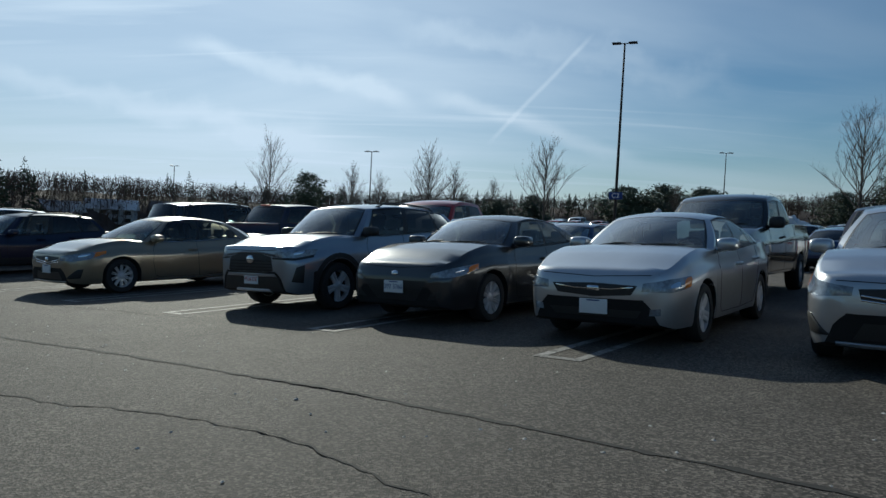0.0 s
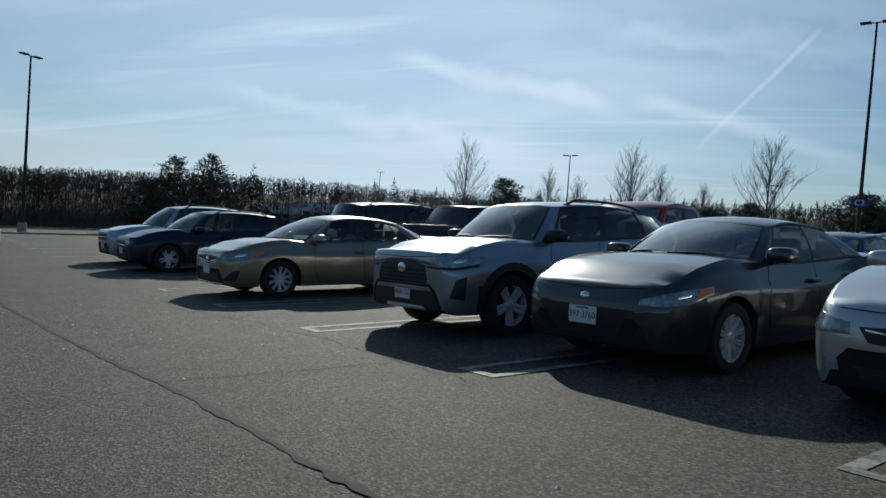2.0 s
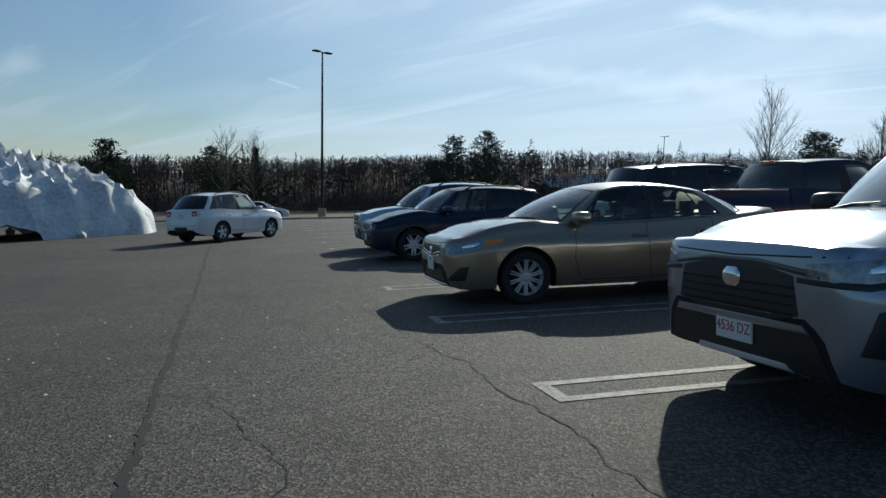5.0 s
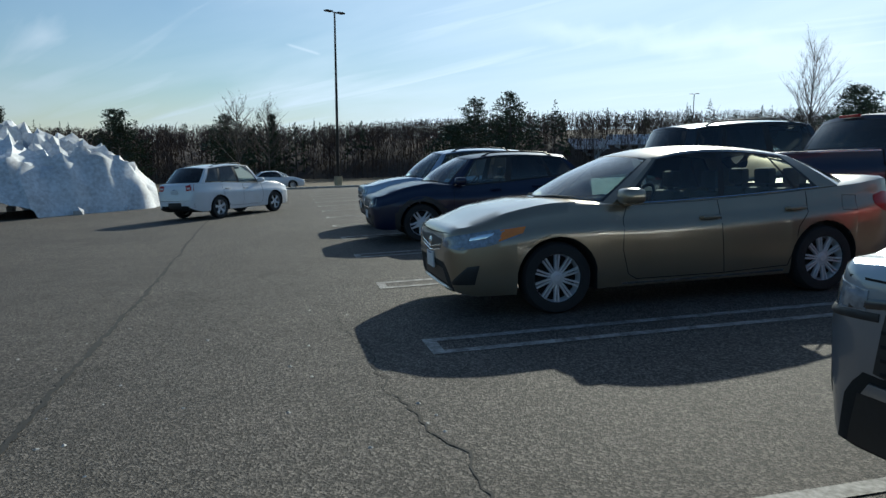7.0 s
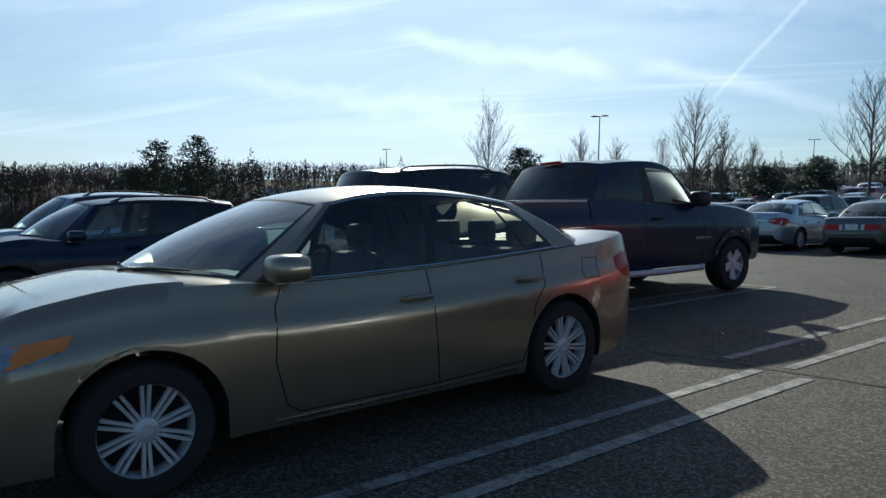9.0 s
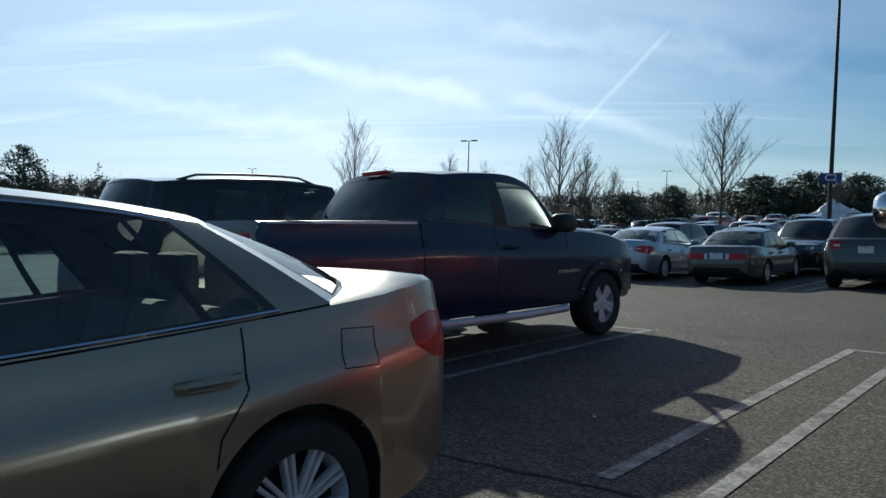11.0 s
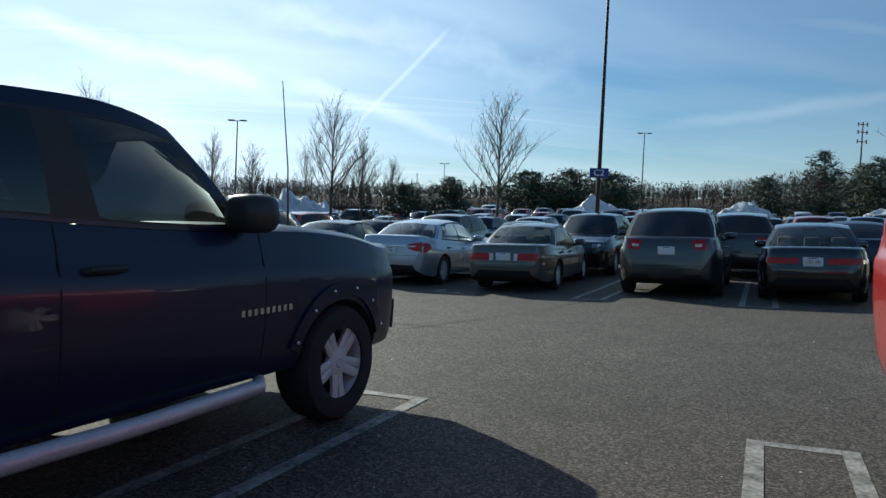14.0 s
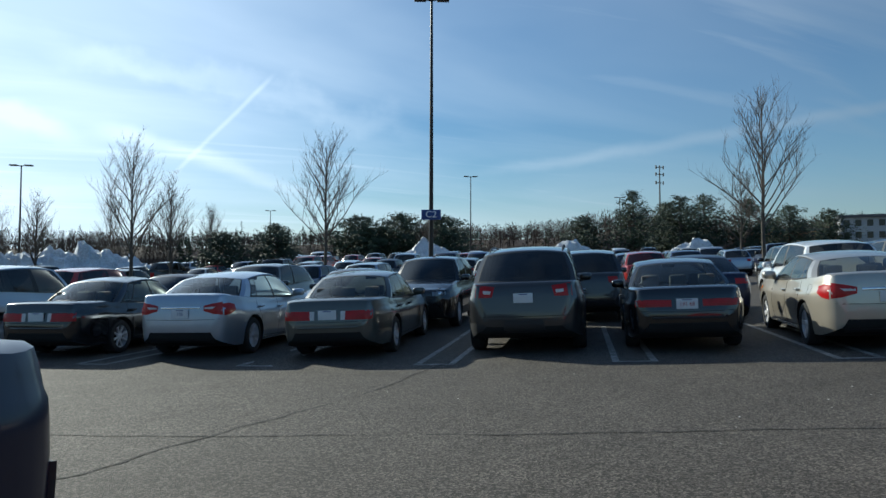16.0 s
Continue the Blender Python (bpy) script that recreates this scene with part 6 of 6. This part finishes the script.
# ---- snow ----
def make_snow_pile(x, y, half_l, half_w, height, az, seed, label):
    b = bmesh.new()
    n, m_ = max(16, int(half_l * 9)), max(12, int(half_w * 9))
    n, m_ = min(n, 150), min(m_, 90)
    verts = []
    for i in range(n + 1):
        row = []
        for j in range(m_ + 1):
            s, t = 2 * i / n - 1, 2 * j / m_ - 1
            wob = 1 + 0.25 * noise.noise(Vector((s * 2 + seed, t * 2, 0)))
            r = math.hypot(s, t) * wob
            px, py = s * half_l, t * half_w
            body = clip(1.06 - r, 0, 1) ** 0.65
            q = Vector((px * 0.55 + seed, py * 0.55, seed))
            lumps = noise.turbulence(q * 1.7, 5, True) * 0.42 + (noise.cell(q * 1.9) + 0.5) * 0.22 + (noise.cell(q * 4.3 + Vector((0.3, 0.7, 0))) + 0.5) * 0.13 + (noise.cell(q * 8.1) + 0.5) * 0.07 + noise.noise(q * 0.45) * 0.4
            z = height * body * (0.72 + 0.5 * lumps) if body > 0 else -0.2
            row.append(b.verts.new((px + noise.noise(q * 2.2) * 0.25, py + noise.noise(q * 2.2 + Vector((9, 0, 0))) * 0.25, z - 0.06)))
        verts.append(row)
    for i in range(n):
        for j in range(m_):
            b.faces.new((verts[i][j], verts[i + 1][j], verts[i + 1][j + 1], verts[i][j + 1]))
    rng = random.Random(seed)
    for _ in range(int(half_l * 9)):
        a, rr = rng.uniform(0, 6.283), rng.uniform(0.62, 1.12)
        px, py, sz = math.cos(a) * rr * half_l, math.sin(a) * rr * half_w, rng.uniform(0.08, 0.34) * min(1, height / 2.5)
        z0 = height * 0.75 * clip(1.02 - rr, 0, 1) ** 0.75
        before = set(b.verts)
        bmesh.ops.create_icosphere(b, subdivisions=1, radius=sz)
        for v in set(b.verts) - before:
            v.co = Vector((px, py, z0 + sz * 0.3)) + v.co * rng.uniform(0.65, 1.2)
    ob = part("snow_mound", b, SNOW, sharp=28)
    ob.matrix_world = on_ground(x, y, az)
    tagged(ob, label, "snow mound")


make_snow_pile(-37.7, 14.0, 8.8, 4.6, 5.7, 80, 3, "tall ploughed snow pile with broken blocky face")
make_snow_pile(-10.0, 83.0, 8.5, 3.8, 3.9, 10, 12, "ploughed snow bank beyond parked cars")
make_snow_pile(22.0, 85.0, 3.8, 2.2, 3.0, 0, 21, "small ploughed snow bank by a light pole")
make_snow_pile(33.0, 76.0, 4.2, 2.2, 2.8, 20, 29, "low ploughed snow bank between parked cars")
make_snow_pile(46.0, 74.0, 3.8, 2.2, 2.8, 0, 33, "low ploughed snow bank between parked cars")
make_snow_pile(-24.0, 90.0, 5.0, 2.2, 2.2, 0, 41, "ploughed snow bank beyond parked cars")


def make_snow_strip():
    b = bmesh.new()
    rows = []
    for i in range(81):
        x = -30 + i * 1.1
        y0 = 100 + 3 * noise.noise(Vector((x * 0.07, 0, 0)))
        rows.append([b.verts.new((x, y0 + dy, ground_z(x, y0 + dy) + h * (0.6 + 0.5 * noise.noise(Vector((x * 0.3, dy, 0)))))) for dy, h in ((0, 0.0), (1.2, 0.5), (5, 0.55), (16, 0.35), (20, 0.0))])
    for r0, r1 in zip(rows, rows[1:]):
        for j in range(4):
            b.faces.new((r0[j], r1[j], r1[j + 1], r0[j + 1]))
    tagged(part("snow_field", b, SNOW_FAR), "strip of lying snow at the lot's far edge", "snow", kind="structure")


make_snow_strip()


def make_kerb():
    """The low kerb along the lot's lower end."""
    b = bmesh.new()
    pts = [uv(-30 + 1.5 * k, -60.2) for k in range(61)]
    rows = []
    for x, y in pts:
        g = ground_z(x, y)
        rows.append([b.verts.new((x + ROW_V.x * o, y + ROW_V.y * o, g + z)) for o, z in ((0.08, -0.02), (0.08, 0.14), (-0.08, 0.15), (-0.5, 0.12))])
    for r0, r1 in zip(rows, rows[1:]):
        for j in range(3):
            b.faces.new((r0[j], r1[j], r1[j + 1], r0[j + 1]))
    tagged(part("kerb", b, KERB, smooth=False), "low concrete kerb at the edge of the asphalt", "kerb", kind="structure")


make_kerb()


# ---- far buildings ----
WALL_PALE = material("pale_siding", (0.42, 0.44, 0.47), 0.7, vary=0.12, size=1.0, fine=12)
WALL_BRICK = material("orange_brick_wall", (0.40, 0.20, 0.11), 0.85, vary=0.2, size=1.0, fine=14)
ROOF = material("grey_shingle_roof", (0.12, 0.12, 0.13), 0.85, vary=0.25, size=2, fine=14)
DARK_PANE = material("dark_window_pane", (0.02, 0.025, 0.03), 0.15, vary=0.2)


def make_house(x, y, base, w, d, h, az, wall, roof, label, cols=4, storeys=2, flat=False):
    root = thing("house" if not flat else "office_building", label, "building", pose(x, y, base, 0, 0, az), "far buildings")
    b = bmesh.new()
    box(b, -w / 2, w / 2, -d / 2, d / 2, 0, h)
    part("wall", b, wall, root, smooth=False)
    b = bmesh.new()
    if flat:
        box(b, -w / 2 - 0.4, w / 2 + 0.4, -d / 2 - 0.4, d / 2 + 0.4, h + 0.003, h + 0.5)
    else:
        v = [b.verts.new(p) for p in ((-w / 2 - 0.4, -d / 2 - 0.4, h - 0.1), (w / 2 + 0.4, -d / 2 - 0.4, h - 0.1), (w / 2 + 0.4, d / 2 + 0.4, h - 0.1), (-w / 2 - 0.4, d / 2 + 0.4, h - 0.1), (-w / 2 - 0.4, 0, h + d * 0.32), (w / 2 + 0.4, 0, h + d * 0.32))]
        for q in ((0, 1, 5, 4), (2, 3, 4, 5), (0, 4, 3), (1, 2, 5), (0, 3, 2, 1)):
            b.faces.new([v[i] for i in q])
    part("roof", b, roof, root, smooth=False)
    for i in range(cols):
        for j in range(storeys):
            b = bmesh.new()
            cx, cz = -w / 2 + w * (i + 0.5) / cols, h * (j + 0.55) / storeys
            box(b, cx - w / cols * 0.26, cx + w / cols * 0.26, -d / 2 - 0.05, -d / 2 + 0.02, cz - h / storeys * 0.26, cz + h / storeys * 0.26)
            part("window", b, DARK_PANE, root, smooth=False)


def polar(az, r):
    return WOOD_C.x - math.sin(radians(az)) * r, WOOD_C.y + math.cos(radians(az)) * r


for az, r, up, w, d, h, turn, wall, roof, lab in ((30, 142, 2.0, 9, 6, 3.0, 20, WALL_PALE, SNOW_FAR, "far house with snowy roof among bare trees"), (25.5, 148, 2.2, 8, 6, 2.8, 35, WALL_PALE, ROOF, "far pale house among bare trees"),
                                                  (34, 136, 1.8, 8, 6, 2.4, 10, WALL_PALE, SNOW_FAR, "far house with snowy roof among bare trees")):
    x, y = polar(az, r)
    make_house(x, y, ground_z(x, y) + up, w, d, h, turn, wall, roof, lab)
x, y = polar(-52.5, 150)
make_house(x, y, 7.6, 16, 8, 4.2, -48, WALL_PALE, ROOF, "pale flat-roofed office building on a hill", 9, 2, True)
x, y = polar(-46, 148)
make_house(x, y, 7.0, 14, 6, 2.6, -46, WALL_BRICK, ROOF, "low orange brick building on a hill", 6, 1, True)


def make_tower():
    x, y = polar(-37.5, 150)
    root = thing("radio_mast", "slim lattice radio mast above the trees", "mast", pose(x, y, ground_z(x, y)), "")
    b = bmesh.new()
    tube(b, [(0, 0, 0), (0, 0, 18)], [0.22, 0.10], 6)
    part("mast", b, POLE, root)
    for z in (14.5, 16.2, 17.6):
        b = bmesh.new()
        tube(b, [Vector((-1.0, 0, z)), Vector((1.0, 0, z))], [0.07, 0.07], 6)
        for s in (-0.9, 0, 0.9):
            box(b, s - 0.09, s + 0.09, -0.1, 0.1, z - 0.35, z + 0.35)
        part("antenna", b, POLE, root)


make_tower()



# ---- grit and litter on the asphalt ----
def make_grit():
    rng = random.Random(5)
    b = bmesh.new()
    for _ in range(420):
        u, v = rng.uniform(0.8, 6.5), rng.uniform(-14, 3)
        if rng.random() < 0.35:
            u, v = rng.uniform(12.5, 25), rng.uniform(-18, -6)
        x, y = uv(u, v)
        s = rng.uniform(0.006, 0.016) * (1.4 if rng.random() < 0.04 else 1)
        z = ground_z(x, y) + s * 0.3
        top = b.verts.new((x + rng.uniform(-s, s) * 0.4, y + rng.uniform(-s, s) * 0.4, z + s * 0.25))
        n = 5
        a0 = rng.uniform(0, 6.28)
        ring = [b.verts.new((x + s * rng.uniform(0.7, 1.2) * math.cos(a0 + 6.283 * k / n), y + s * rng.uniform(0.7, 1.2) * math.sin(a0 + 6.283 * k / n), z - s * 0.3)) for k in range(n)]
        for k in range(n):
            b.faces.new((ring[k], ring[(k + 1) % n], top))
    tagged(part("road_grit", b, PEBBLE, smooth=False), "scattered pale grit and salt crumbs on asphalt", "grit", kind="stuff")


PEBBLE = material("pale_grit", (0.5, 0.48, 0.45), 0.8, vary=0.4, size=3)
make_grit()
